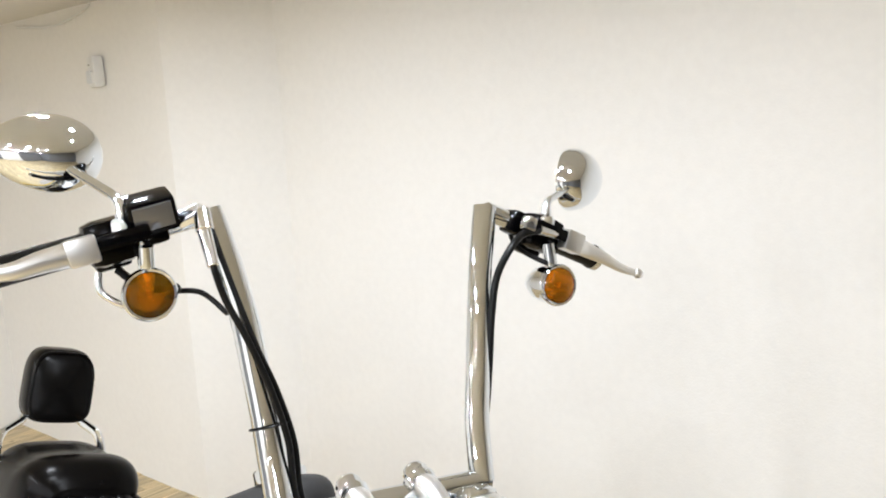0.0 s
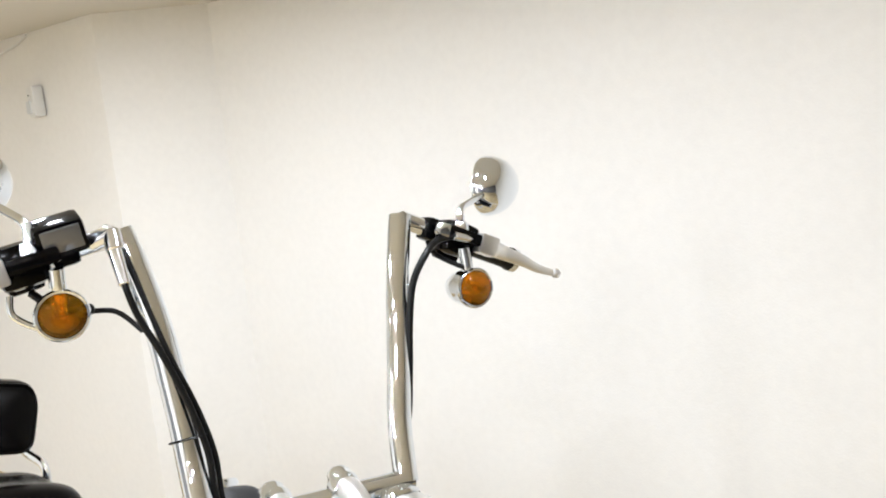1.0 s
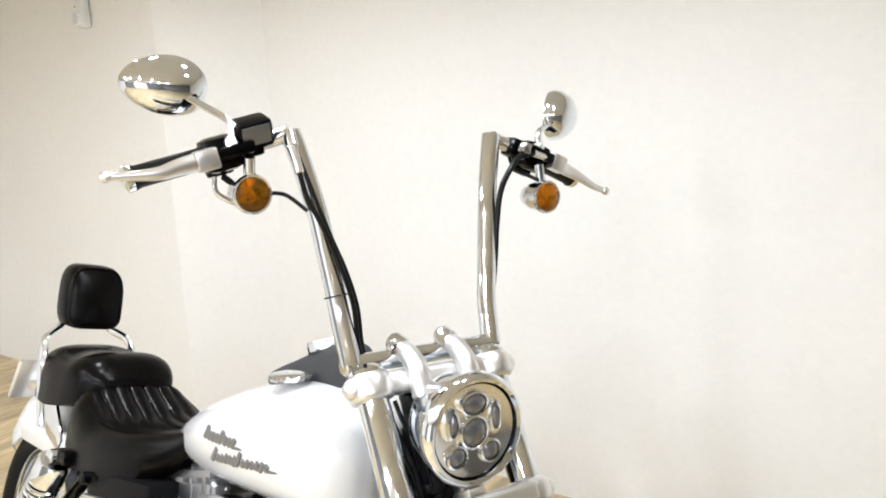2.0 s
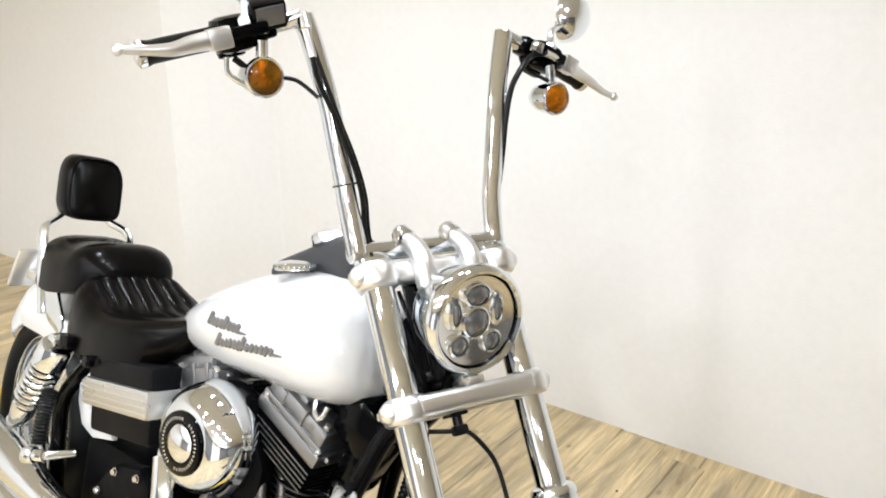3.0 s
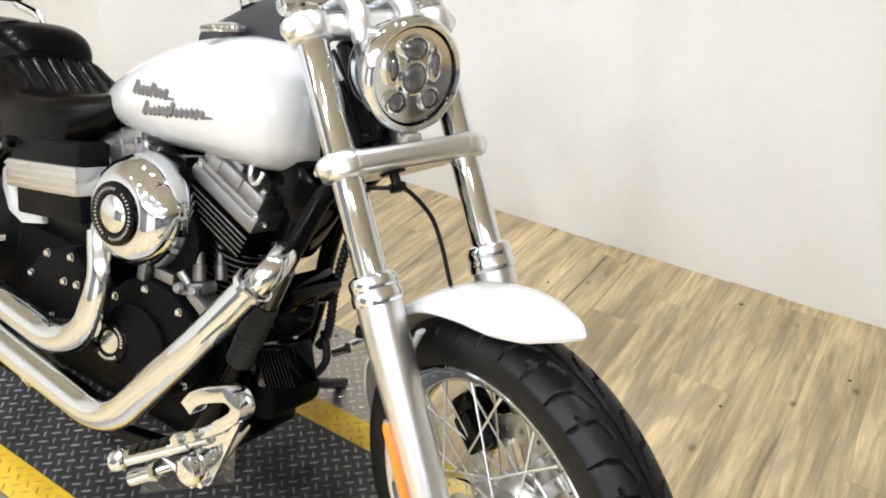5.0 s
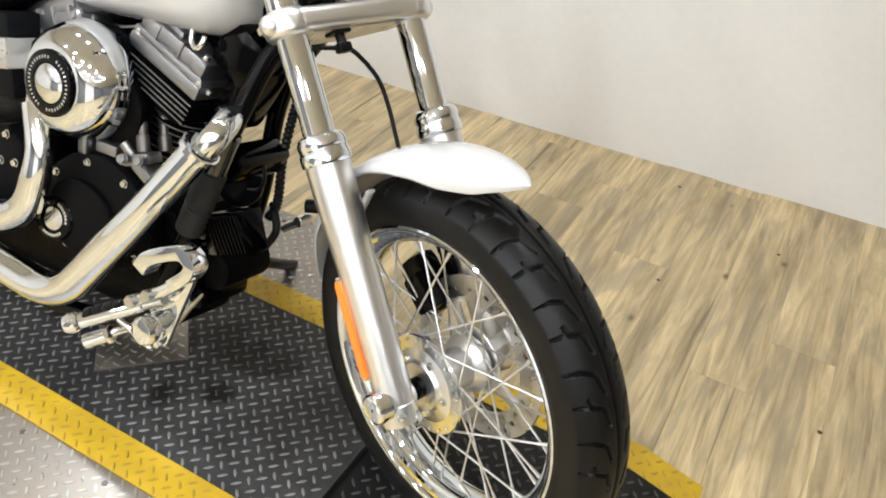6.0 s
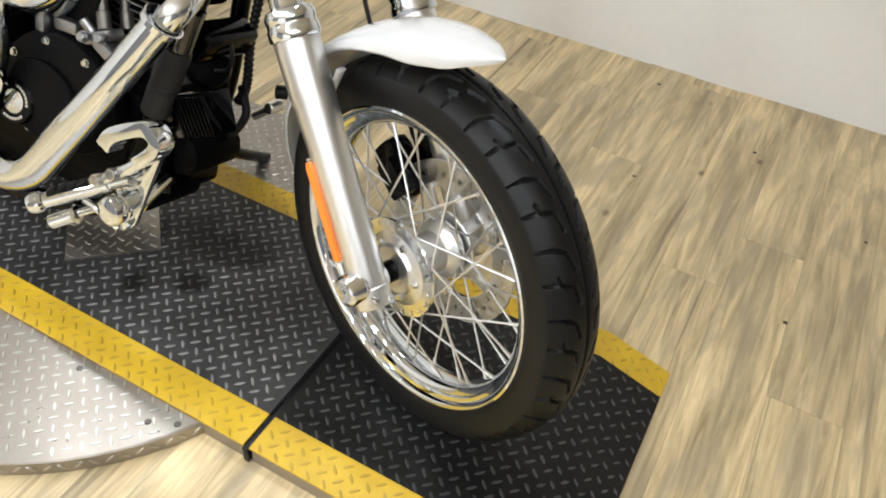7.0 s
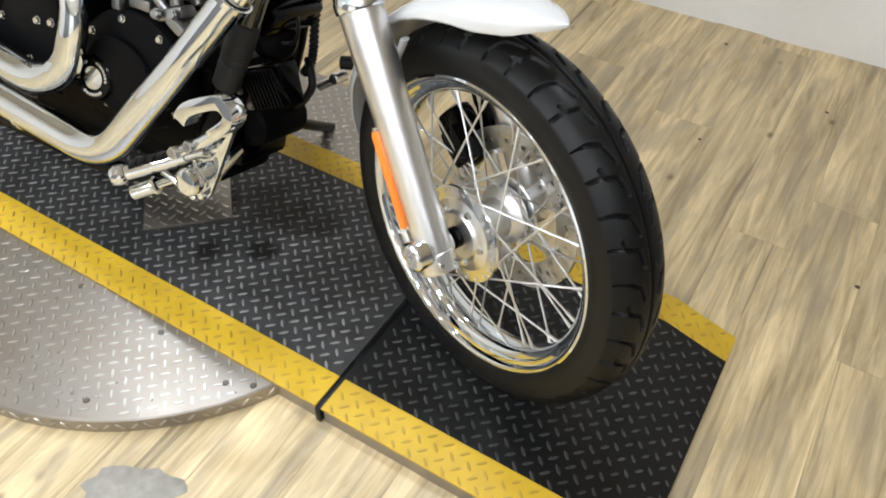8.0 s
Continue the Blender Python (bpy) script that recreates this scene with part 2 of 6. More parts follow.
def axis_matrix(p, axis, up=(0, 0, 1)):
    """Local z along axis, at p."""
    z = Vector(axis).normalized()
    u = Vector(up)
    if abs(z.dot(u.normalized())) > 0.98:
        u = Vector((1, 0, 0))
    x = u.cross(z).normalized()
    y = z.cross(x)
    m = Matrix((x, y, z)).transposed().to_4x4()
    m.translation = Vector(p)
    return m


def lathe(profile, segs=32, m=None):
    vs, fs = [], []
    n = len(profile)
    for i in range(segs):
        a = 2 * math.pi * i / segs
        c, s = math.cos(a), math.sin(a)
        vs += [Vector((r * c, r * s, h)) for r, h in profile]
    for i in range(segs):
        j = (i + 1) % segs
        for k in range(n - 1):
            fs.append((i * n + k, j * n + k, j * n + k + 1, i * n + k + 1))
    g = (vs, fs)
    return moved(g, m) if m else g


def rod(a, b, r, segs=16, r2=None):
    a, b = Vector(a), Vector(b)
    h = (b - a).length
    r2 = r if r2 is None else r2
    e = min(r, h) * 0.12
    return lathe([(0, 0), (r - e, 0), (r, e), (r2, h - e), (r2 - e, h), (0, h)], segs, axis_matrix(a, b - a))


def spline(points, n=8):
    p = [Vector(q) for q in points]
    out = []
    for i in range(len(p) - 1):
        a, b, c, d = p[max(i - 1, 0)], p[i], p[i + 1], p[min(i + 2, len(p) - 1)]
        for k in range(n):
            t = k / n
            out.append(0.5 * ((2 * b) + (c - a) * t + (2 * a - 5 * b + 4 * c - d) * t * t + (3 * b - a - 3 * c + d) * t ** 3))
    out.append(p[-1])
    return out


def fillet(points, radius, n=6):
    """A polyline with its corners rounded."""
    p = [Vector(q) for q in points]
    out = [p[0]]
    for i in range(1, len(p) - 1):
        a, b = (p[i - 1] - p[i]), (p[i + 1] - p[i])
        r = min(radius, a.length * 0.49, b.length * 0.49)
        s, e = p[i] + a.normalized() * r, p[i] + b.normalized() * r
        for k in range(n + 1):
            t = k / n
            out.append((1 - t) ** 2 * s + 2 * t * (1 - t) * p[i] + t * t * e)
    out.append(p[-1])
    return out


def sweep(path, r, segs=14, flat=1.0, cap=True, closed=False):
    """A tube along path; r a number or one for each point."""
    p = [Vector(q) for q in path]
    n = len(p)
    rs = r if isinstance(r, (list, tuple)) else [r] * n
    vs, fs = [], []
    ref = None
    for i in range(n):
        if closed:
            t = (p[(i + 1) % n] - p[i - 1]).normalized()
        else:
            t = (p[min(i + 1, n - 1)] - p[max(i - 1, 0)]).normalized()
        if ref is None:
            ref = Vector((0, 0, 1)) if abs(t.z) < 0.9 else Vector((0, 1, 0))
        x = (ref - t * ref.dot(t)).normalized()
        ref = x
        y = t.cross(x)
        for k in range(segs):
            a = 2 * math.pi * k / segs
            vs.append(p[i] + (x * math.cos(a) + y * math.sin(a) * flat) * rs[i])
    last = n if closed else n - 1
    for i in range(last):
        j = (i + 1) % n
        for k in range(segs):
            l = (k + 1) % segs
            fs.append((i * segs + k, j * segs + k, j * segs + l, i * segs + l))
    if cap and not closed:
        fs.append(tuple(range(segs - 1, -1, -1)))
        fs.append(tuple((n - 1) * segs + k for k in range(segs)))
    return vs, fs


def loft(rings, cap=True, closed=True):
    n = len(rings[0])
    vs = [Vector(q) for r in rings for q in r]
    fs = []
    for i in range(len(rings) - 1):
        for k in range(n if closed else n - 1):
            l = (k + 1) % n
            fs.append((i * n + k, i * n + l, (i + 1) * n + l, (i + 1) * n + k))
    if cap:
        fs.append(tuple(range(n - 1, -1, -1)))
        fs.append(tuple((len(rings) - 1) * n + k for k in range(n)))
    return vs, fs


def rbox(sx, sy, sz, bevel=0.005, m=None, segs=2):
    bm = bmesh.new()
    bmesh.ops.create_cube(bm, size=1.0)
    for v in bm.verts:
        v.co = Vector((v.co.x * sx, v.co.y * sy, v.co.z * sz))
    if bevel:
        bmesh.ops.bevel(bm, geom=bm.edges[:], offset=min(bevel, 0.45 * min(sx, sy, sz)), segments=segs, affect="EDGES", profile=0.6)
    bm.verts.ensure_lookup_table()
    vs = [v.co.copy() for v in bm.verts]
    fs = [tuple(v.index for v in f.verts) for f in bm.faces]
    bm.free()
    return moved((vs, fs), m) if m else (vs, fs)


def prism(outline, depth, bevel=0.003, m=None):
    """An outline in local xy, extruded along z from 0 to depth."""
    bm = bmesh.new()
    f = bm.faces.new([bm.verts.new((x, y, 0)) for x, y in outline])
    r = bmesh.ops.extrude_face_region(bm, geom=[f])
    for v in r["geom"]:
        if isinstance(v, bmesh.types.BMVert):
            v.co.z = depth
    bmesh.ops.recalc_face_normals(bm, faces=bm.faces[:])
    if bevel:
        es = [e for e in bm.edges if abs(e.verts[0].co.z - e.verts[1].co.z) < 1e-9]
        bmesh.ops.bevel(bm, geom=es, offset=bevel, segments=2, affect="EDGES", profile=0.6)
    bm.verts.index_update()
    vs = [v.co.copy() for v in bm.verts]
    fs = [tuple(v.index for v in q.verts) for q in bm.faces]
    bm.free()
    return moved((vs, fs), m) if m else (vs, fs)


def ring_prism(r_out, r_in, depth, segs=40, m=None):
    e = min(0.0015, depth * 0.3)
    g = lathe([(r_in, 0), (r_out - e, 0), (r_out, e), (r_out, depth - e), (r_out - e, depth), (r_in, depth), (r_in, 0)], segs)
    return moved(g, m) if m else g


def plate_bolt(p, axis, r=0.006, h=0.006):
    m = axis_matrix(p, axis)
    return lathe([(0, 0), (r * 1.25, 0), (r * 1.25, h * 0.3), (r, h * 0.3), (r, h * 0.85), (r * 0.85, h), (0, h)], 10, m)


def part(name, g, mat, parent=None, label="", smooth=38):
    me = bpy.data.meshes.new(name)
    me.from_pydata([tuple(v) for v in g[0]], [], g[1])
    bm = bmesh.new()
    bm.from_mesh(me)
    bmesh.ops.remove_doubles(bm, verts=bm.verts[:], dist=1e-6)
    bmesh.ops.recalc_face_normals(bm, faces=bm.faces[:])
    bm.to_mesh(me)
    bm.free()
    me.materials.append(mat)
    me.shade_smooth()
    me.set_sharp_from_angle(angle=radians(smooth))
    ob = new(name, me)
    if parent:
        ob.parent = parent
    if label:
        tagged(ob, label)
    return ob


def thing(name, m, label, category, group=""):
    ob = new(name)
    ob.matrix_world = m
    ob.empty_display_size = 0.1
    return tagged(ob, label, category, group)


# ---- the room ----
WALL_K = 0.0362        # the long wall's slope against the runway
WALL_Y = 1.636
CEIL_Z = 2.03
CORNER = Vector((-2.21, WALL_Y - WALL_K * 2.21, 0))
along = Vector((1, WALL_K, 0)).normalized()
out = Vector((-along.y, along.x, 0))


def wall_slab(name, a, b, height, thick, label, mat=None):
    """A wall from a to b, thickened to the left of its way."""
    a, b = Vector(a), Vector(b)
    d = (b - a).normalized()
    nrm = Vector((-d.y, d.x, 0)) * thick
    vs = [a, b, b + nrm, a + nrm]
    vs = [Vector((v.x, v.y, z)) for z in (-0.02, height) for v in vs]
    fs = [(0, 1, 2, 3), (7, 6, 5, 4), (0, 4, 5, 1), (1, 5, 6, 2), (2, 6, 7, 3), (3, 7, 4, 0)]
    ob = part(name, (vs, fs), mat or PAINT_WALL)
    return tagged(ob, label, "wall", kind="structure")
PIER = Vector((-2.533, 1.274, 0))
wall_slab("wall_north", CORNER + along * 6.5, CORNER, CEIL_Z + 0.1, -0.15, "long cream painted wall behind the motorcycle")
wall_slab("wall_pier_return", CORNER, PIER, CEIL_Z + 0.1, -0.12, "short cream painted return of the wall pier")
wall_slab("wall_pier", PIER, (-4.2, 1.16, 0), CEIL_Z + 0.1, -0.12, "cream painted wall pier beside the long wall")
wall_slab("wall_west", (-4.2, 1.3, 0), (-4.2, -4.0, 0), CEIL_Z + 0.1, -0.12, "plain cream wall closing the showroom")
# unseen south and east walls: the grey ones are added for contrast in the chrome
wall_slab("wall_south_west", (-4.2, -4.0, 0), (-1.2, -4.0, 0), CEIL_Z + 0.1, -0.12, "unseen grey wall added to darken the chrome reflections", UNSEEN_GREY)
wall_slab("wall_south", (-1.2, -3.85, 0), (1.1, -3.85, 0), CEIL_Z + 0.1, -0.27, "plain white wall behind the camera", PAINT_WALL)
wall_slab("wall_south_east", (1.1, -4.0, 0), (4.3, -4.0, 0), CEIL_Z + 0.1, -0.12, "unseen grey wall added to darken the chrome reflections", UNSEEN_GREY)
wall_slab("wall_east", (4.3, -4.0, 0), (4.3, 1.9, 0), CEIL_Z + 0.1, -0.12, "unseen grey wall added to darken the chrome reflections", UNSEEN_GREY)
tagged(part("ceiling", rbox(9.2, 6.4, 0.1, 0, pose(0.05, -1.05, CEIL_Z + 0.05)), PAINT_CEIL), "low tan painted ceiling", "ceiling", kind="structure")

# sub-floor under the planks
floor = tagged(part("floor", rbox(9.2, 6.6, 0.1, 0, pose(0.05, -1.0, -0.053)), WOOD), "washed oak vinyl plank floor", "floor", kind="structure")

# ---- lights: ceiling lamps over the runway, and added fill lights ----
def overhead_light(x, y, size, power):
    d = bpy.data.lights.new("overhead_light", "AREA")
    d.shape, d.size, d.energy, d.color = "DISK", size, power, (1.0, 0.97, 0.93)
    ob = new("overhead_light", d)
    ob.matrix_world = pose(x, y, CEIL_Z - 0.03)
    return ob


# the x = -2.5 column is added fill to brighten the wall pier
for lx in (-2.5, -1.7, -1.1, -0.5, 0.1, 0.7, 1.3):
    for ly in (-1.9, -1.0, 0.35):
        if not ((lx < -2 or lx > 0.5) and ly > 0):
            overhead_light(lx, ly + 0.1 * math.sin(7 * lx), 0.09, 20 if lx < -1.2 else 16 if lx < 0.5 else 12)
# unseen back row, added to brighten the rear walls that the chrome reflects
for lx in (-3.4, -2.0, -0.6, 0.8, 2.2, 3.5):
    overhead_light(lx, -3.0, 0.09, 42)

# ---- turntable and runway ----
turntable = thing("turntable", pose(-0.785, 0.09, 0), "round bare aluminium tread plate turntable under the runway", "turntable")
part("deck", lathe([(0, 0), (0.584, 0), (0.587, 0.003), (0.587, 0.035), (0.584, 0.038), (0, 0.038)], 96), TREAD_ALU, turntable)

STRIPES = (-0.1845, -0.1103, 0.3426, 0.4129)
SEAM_X, FOLD_X, END_X = -0.165, 0.30, 0.435
runway = thing("runway", pose(0, 0, 0), "black tread plate runway with yellow edge stripes", "runway")


def strip(x0, x1, y0, y1, z0, z1, ramp=None):
    pts = [(x0, z1), (x1, z1)]
    pts += [(ramp, 0.006), (ramp, 0.002), (x1, z0)] if ramp else [(x1, z0)]
    pts += [(x0, z0)]
    m = Matrix(((1, 0, 0, 0), (0, 0, 1, y0), (0, 1, 0, 0), (0, 0, 0, 1)))
    return prism(pts, y1 - y0, 0, m)


for x0, x1, ramp in ((-2.6, -1.43, None), (-1.424, SEAM_X - 0.0065, None), (SEAM_X + 0.0065, FOLD_X, END_X)):
    part("tread_plate", strip(x0, x1, STRIPES[1], STRIPES[2], 0.04, MAT_Z, ramp), MAT_END if ramp else MAT_BLACK, runway)
    part("edge_stripe", strip(x0, x1, STRIPES[0], STRIPES[1], 0.04, MAT_Z, ramp), MAT_YELLOW, runway, "yellow painted edge")
    part("edge_stripe", strip(x0, x1, STRIPES[2], STRIPES[3], 0.04, MAT_Z, ramp), MAT_YELLOW, runway, "yellow painted edge")
    part("base_plate", strip(x0 + 0.002, x1, STRIPES[0] + 0.003, STRIPES[3] - 0.003, 0.001, 0.0395), TREAD_ALU, runway, "bare metal base of the runway")
part("seam_strip", rbox(0.0115, 0.602, 0.038, 0.002, pose(SEAM_X, 0.112, 0.0225)), HOSE, runway, "black rubber strip in the seam")

# ---- the motorcycle ----
bike = thing("motorcycle", pose(0, 0, MAT_Z, -LEAN_DEG, 0, 0),
             "white cruiser motorcycle with tall chrome handlebars leaning on its stand", "motorcycle")
S0 = Vector((-math.sin(RAKE), 0, math.cos(RAKE)))
AX = Matrix.Rotation(-STEER, 3, S0) @ Vector((0, 1, 0))
FW = AX.cross(S0)
HUB = Vector((0, 0, 0.331))


def F(t, v, k):
    """A point of the steered front end: up the fork, to the left, forward."""
    return HUB + S0 * t + AX * v + FW * k


UPF = (S0 * math.cos(RAKE) + FW * math.sin(RAKE)).normalized()      # upright in the front end
FWD = (FW * math.cos(RAKE) - S0 * math.sin(RAKE)).normalized()      # level and forward in the front end


def basis(p, x, y, z):
    m = Matrix((x, y, z)).transposed().to_4x4()
    m.translation = p
    return m


def FM(t, v, k):
    """A frame in the front end: x forward off the fork, y left, z up the fork."""
    return basis(F(t, v, k), FW, AX, S0)


STEER3 = Matrix((FWD, AX, UPF)).transposed()


# -- wheels
def groove_depth(ang, w, pitch):
    """How deep the tread is cut at an angle and an offset across the tyre, both in metres along the tread."""
    side = 1 if w >= 0 else -1
    a = (ang + (0.5 * pitch if side > 0 else 0)) % pitch
    w = abs(w)
    best = 1.0
    for x0, w0, x1, w1 in (
            (0.000, 0.052, 0.003, 0.037), (0.003, 0.037, 0.012, 0.021), (0.012, 0.021, 0.040, 0.013),
            (0.051, 0.051, 0.052, 0.043), (0.042, 0.037, 0.055, 0.034), (0.055, 0.034, 0.060, 0.019), (0.060, 0.019, 0.086, 0.014)):
        dx, dw = x1 - x0, w1 - w0
        t = max(0, min(1, ((a - x0) * dx + (w - w0) * dw) / (dx * dx + dw * dw)))
        best = min(best, math.hypot(a - x0 - t * dx, w - w0 - t * dw))
    best = min(best, abs(w - 0.001) + (0.0008 if w > 0.001 else 0))
    return 0.0065 * max(0, min(1, (0.0034 - best) / 0.0021))


def tyre_mesh(r_out, width, rim_r, around, spin, cut=True, shift=0.0):
    w = width / 2
    side = [(rim_r - 0.006, -w * 0.60), (rim_r + 0.004, -w * 0.76), (rim_r + 0.014, -w * 0.86), (rim_r + 0.03, -w * 0.985), (rim_r + 0.042, -w)]
    n = 64 if cut else 14
    crown = []
    h = r_out - (rim_r + 0.046)
    for i in range(n + 1):
        u = -1 + 2 * i / n
        crown.append((r_out - h * abs(u) ** 2.7, u * w * 0.992))
    prof = side + crown + [(r, -z) for r, z in reversed(side)]
    vs, fs = [], []
    m = len(prof)
    pitch = 2 * math.pi * r_out / 20
    for i in range(around):
        a = 2 * math.pi * i / around
        c, s = math.cos(a), math.sin(a)
        for j, (r, z) in enumerate(prof):
            d = groove_depth(a * r_out, z, pitch) if cut and len(side) <= j < m - len(side) else 0
            vs.append(spin @ Vector(((r - d) * c, (r - d) * s, z + shift * (1 if z > 0 else max(0, min(1, (r - rim_r) / 0.045))))))
    for i in range(around):
        k = (i + 1) % around
        for j in range(m - 1):
            fs.append((i * m + j, k * m + j, k * m + j + 1, i * m + j + 1))
    return vs, fs


def wheel(name, center, m3, r_out, width, rim_r, rim_w, parent, around, cut, n_spokes, flange, make=part, shift=0.0):
    m = m3.to_4x4()
    m.translation = center
    spin = m @ pose(0, 0, 0, -90, 0, 0)         # local z along the axle, to the left
    w = rim_w / 2
    rp = [(rim_r - 0.004, -w + 0.004), (rim_r, -w + 0.002), (rim_r + 0.001, -w), (rim_r - 0.002, -w - 0.002), (rim_r - 0.006, -w - 0.001), (rim_r - 0.009, -w + 0.002),
          (rim_r - 0.011, -w + 0.007), (rim_r - 0.017, -w + 0.009), (rim_r - 0.018, -w + 0.016), (rim_r - 0.026, -w + 0.019), (rim_r - 0.031, -w + 0.027),
          (rim_r - 0.034, 0)]
    rp = rp + [(r, -z) for r, z in reversed(rp[:-1])]
    ob = make(name, lathe(rp, 128, spin), CHROME, parent, "chrome rim laced with steel spokes")
    make("tyre", tyre_mesh(r_out, width, rim_r, around, spin, cut, shift), RUBBER, ob, "black rubber tyre with hooked tread grooves", smooth=28)
    rng = random.Random(4)
    for i in range(n_spokes):
        s = -1 if i % 2 else 1
        fl_r, fl_z = flange[0 if s < 0 else 1]
        a = 2 * math.pi * (i + 0.5) / n_spokes
        lean = 0.95 if (i // 2) % 2 else -0.95
        p0 = Vector((fl_r * math.cos(a + lean), fl_r * math.sin(a + lean), fl_z))
        p1 = Vector(((rim_r - 0.032) * math.cos(a), (rim_r - 0.032) * math.sin(a), s * 0.006))
        d = (p1 - p0).normalized()
        g = merge(sweep([p0, p0.lerp(p1, 0.5), p1], 0.0019, 6), sweep([p1 - d * 0.022, p1 - d * 0.004, p1], [0.0026, 0.0034, 0.0036], 6))
        make("spoke", moved(g, spin), SPOKE, ob)
    return spin, ob


spin, front_wheel = wheel("front_wheel", HUB, STEER3, 0.329, 0.110, 0.257, 0.080, bike, 1000, True, 40, ((0.078, -0.051), (0.045, 0.042)), shift=0.012)
hub = part("hub", lathe([(0, -0.062), (0.026, -0.064), (0.04, -0.063), (0.043, -0.058), (0.046, -0.056), (0.082, -0.054), (0.085, -0.052), (0.085, -0.049), (0.066, -0.046),
                         (0.043, -0.04), (0.036, -0.028), (0.034, 0.0), (0.036, 0.024), (0.05, 0.036), (0.052, 0.042), (0.05, 0.05), (0, 0.052)], 48, spin), ALU, front_wheel, "polished aluminium hub")
part("flange_ring", lathe([(0.064, -0.0552), (0.0845, -0.0548), (0.0862, -0.052), (0.0845, -0.0485)], 56, spin), CHROME_SOFT, front_wheel, "polished rim of the hub flange")
for i in range(20):
    a = 2 * math.pi * i / 20
    part("flange_rivet", moved(lathe([(0.0027, -0.0002), (0.004, -0.0012), (0.0042, 0.0004)], 8), spin @ pose(0.078 * math.cos(a), 0.078 * math.sin(a), -0.0545)), CHROME_SOFT, front_wheel)
for i in range(5):
    a = 2 * math.pi * i / 5
    part("hub_bolt", plate_bolt(spin @ Vector((0.05 * math.cos(a), 0.05 * math.sin(a), -0.055)), -AX, 0.0055, 0.007), CHROME_SOFT, front_wheel)
part("axle_spacer", lathe([(0, -0.095), (0.016, -0.095), (0.018, -0.09), (0.018, -0.062), (0.024, -0.062), (0.024, -0.058)], 24, spin), BLACK, front_wheel, "black axle spacer")
part("axle_sleeve", lathe([(0.0165, -0.1), (0.017, -0.098), (0.017, -0.073), (0, -0.073)], 24, spin), BRUSHED, front_wheel)


def disc_mesh(r_out, r_in, z, thick, m):
    """A brake disc with holes right through it."""
    vs, fs = [], []
    n = 180
    radii = [r_in, r_in + 0.008, (r_in + r_out) / 2 - 0.004, (r_in + r_out) / 2 + 0.004, r_out - 0.008, r_out]
    k = len(radii)
    for side in (0, 1):
        for i in range(n):
            a = 2 * math.pi * i / n
            vs += [m @ Vector((r * math.cos(a), r * math.sin(a), z + side * thick)) for r in radii]
    for i in range(n):
        j = (i + 1) % n
        for q in range(k - 1):
            if (q == 2 and i % 9 in (0, 1)) or (q == 1 and i % 9 in (4,)) or (q == 3 and i % 9 in (6,)):
                continue
            fs.append((i * k + q, j * k + q, j * k + q + 1, i * k + q + 1))
            o = n * k
            fs.append((o + i * k + q, o + i * k + q + 1, o + j * k + q + 1, o + j * k + q))
        o = n * k
        fs.append((i * k, o + i * k, o + j * k, j * k))
        fs.append((i * k + k - 1, j * k + k - 1, o + j * k + k - 1, o + i * k + k - 1))
    return vs, fs


part("brake_disc", disc_mesh(0.146, 0.1, 0.062, 0.005, spin), BRUSHED, front_wheel, "drilled steel brake disc")
g = [ring_prism(0.062, 0.03, 0.006, 48, spin @ pose(0, 0, 0.054))]
for i in range(5):
    a = 2 * math.pi * i / 5 + 0.3
    g.append(rbox(0.056, 0.022, 0.006, 0.002, spin @ pose(0.078 * math.cos(a), 0.078 * math.sin(a), 0.059, 0, 0, math.degrees(a))))
    g.append(plate_bolt(spin @ Vector((0.1 * math.cos(a), 0.1 * math.sin(a), 0.061)), -AX, 0.007, 0.005))
part("disc_carrier", merge(*g), ALU, front_wheel, "silver disc carrier")

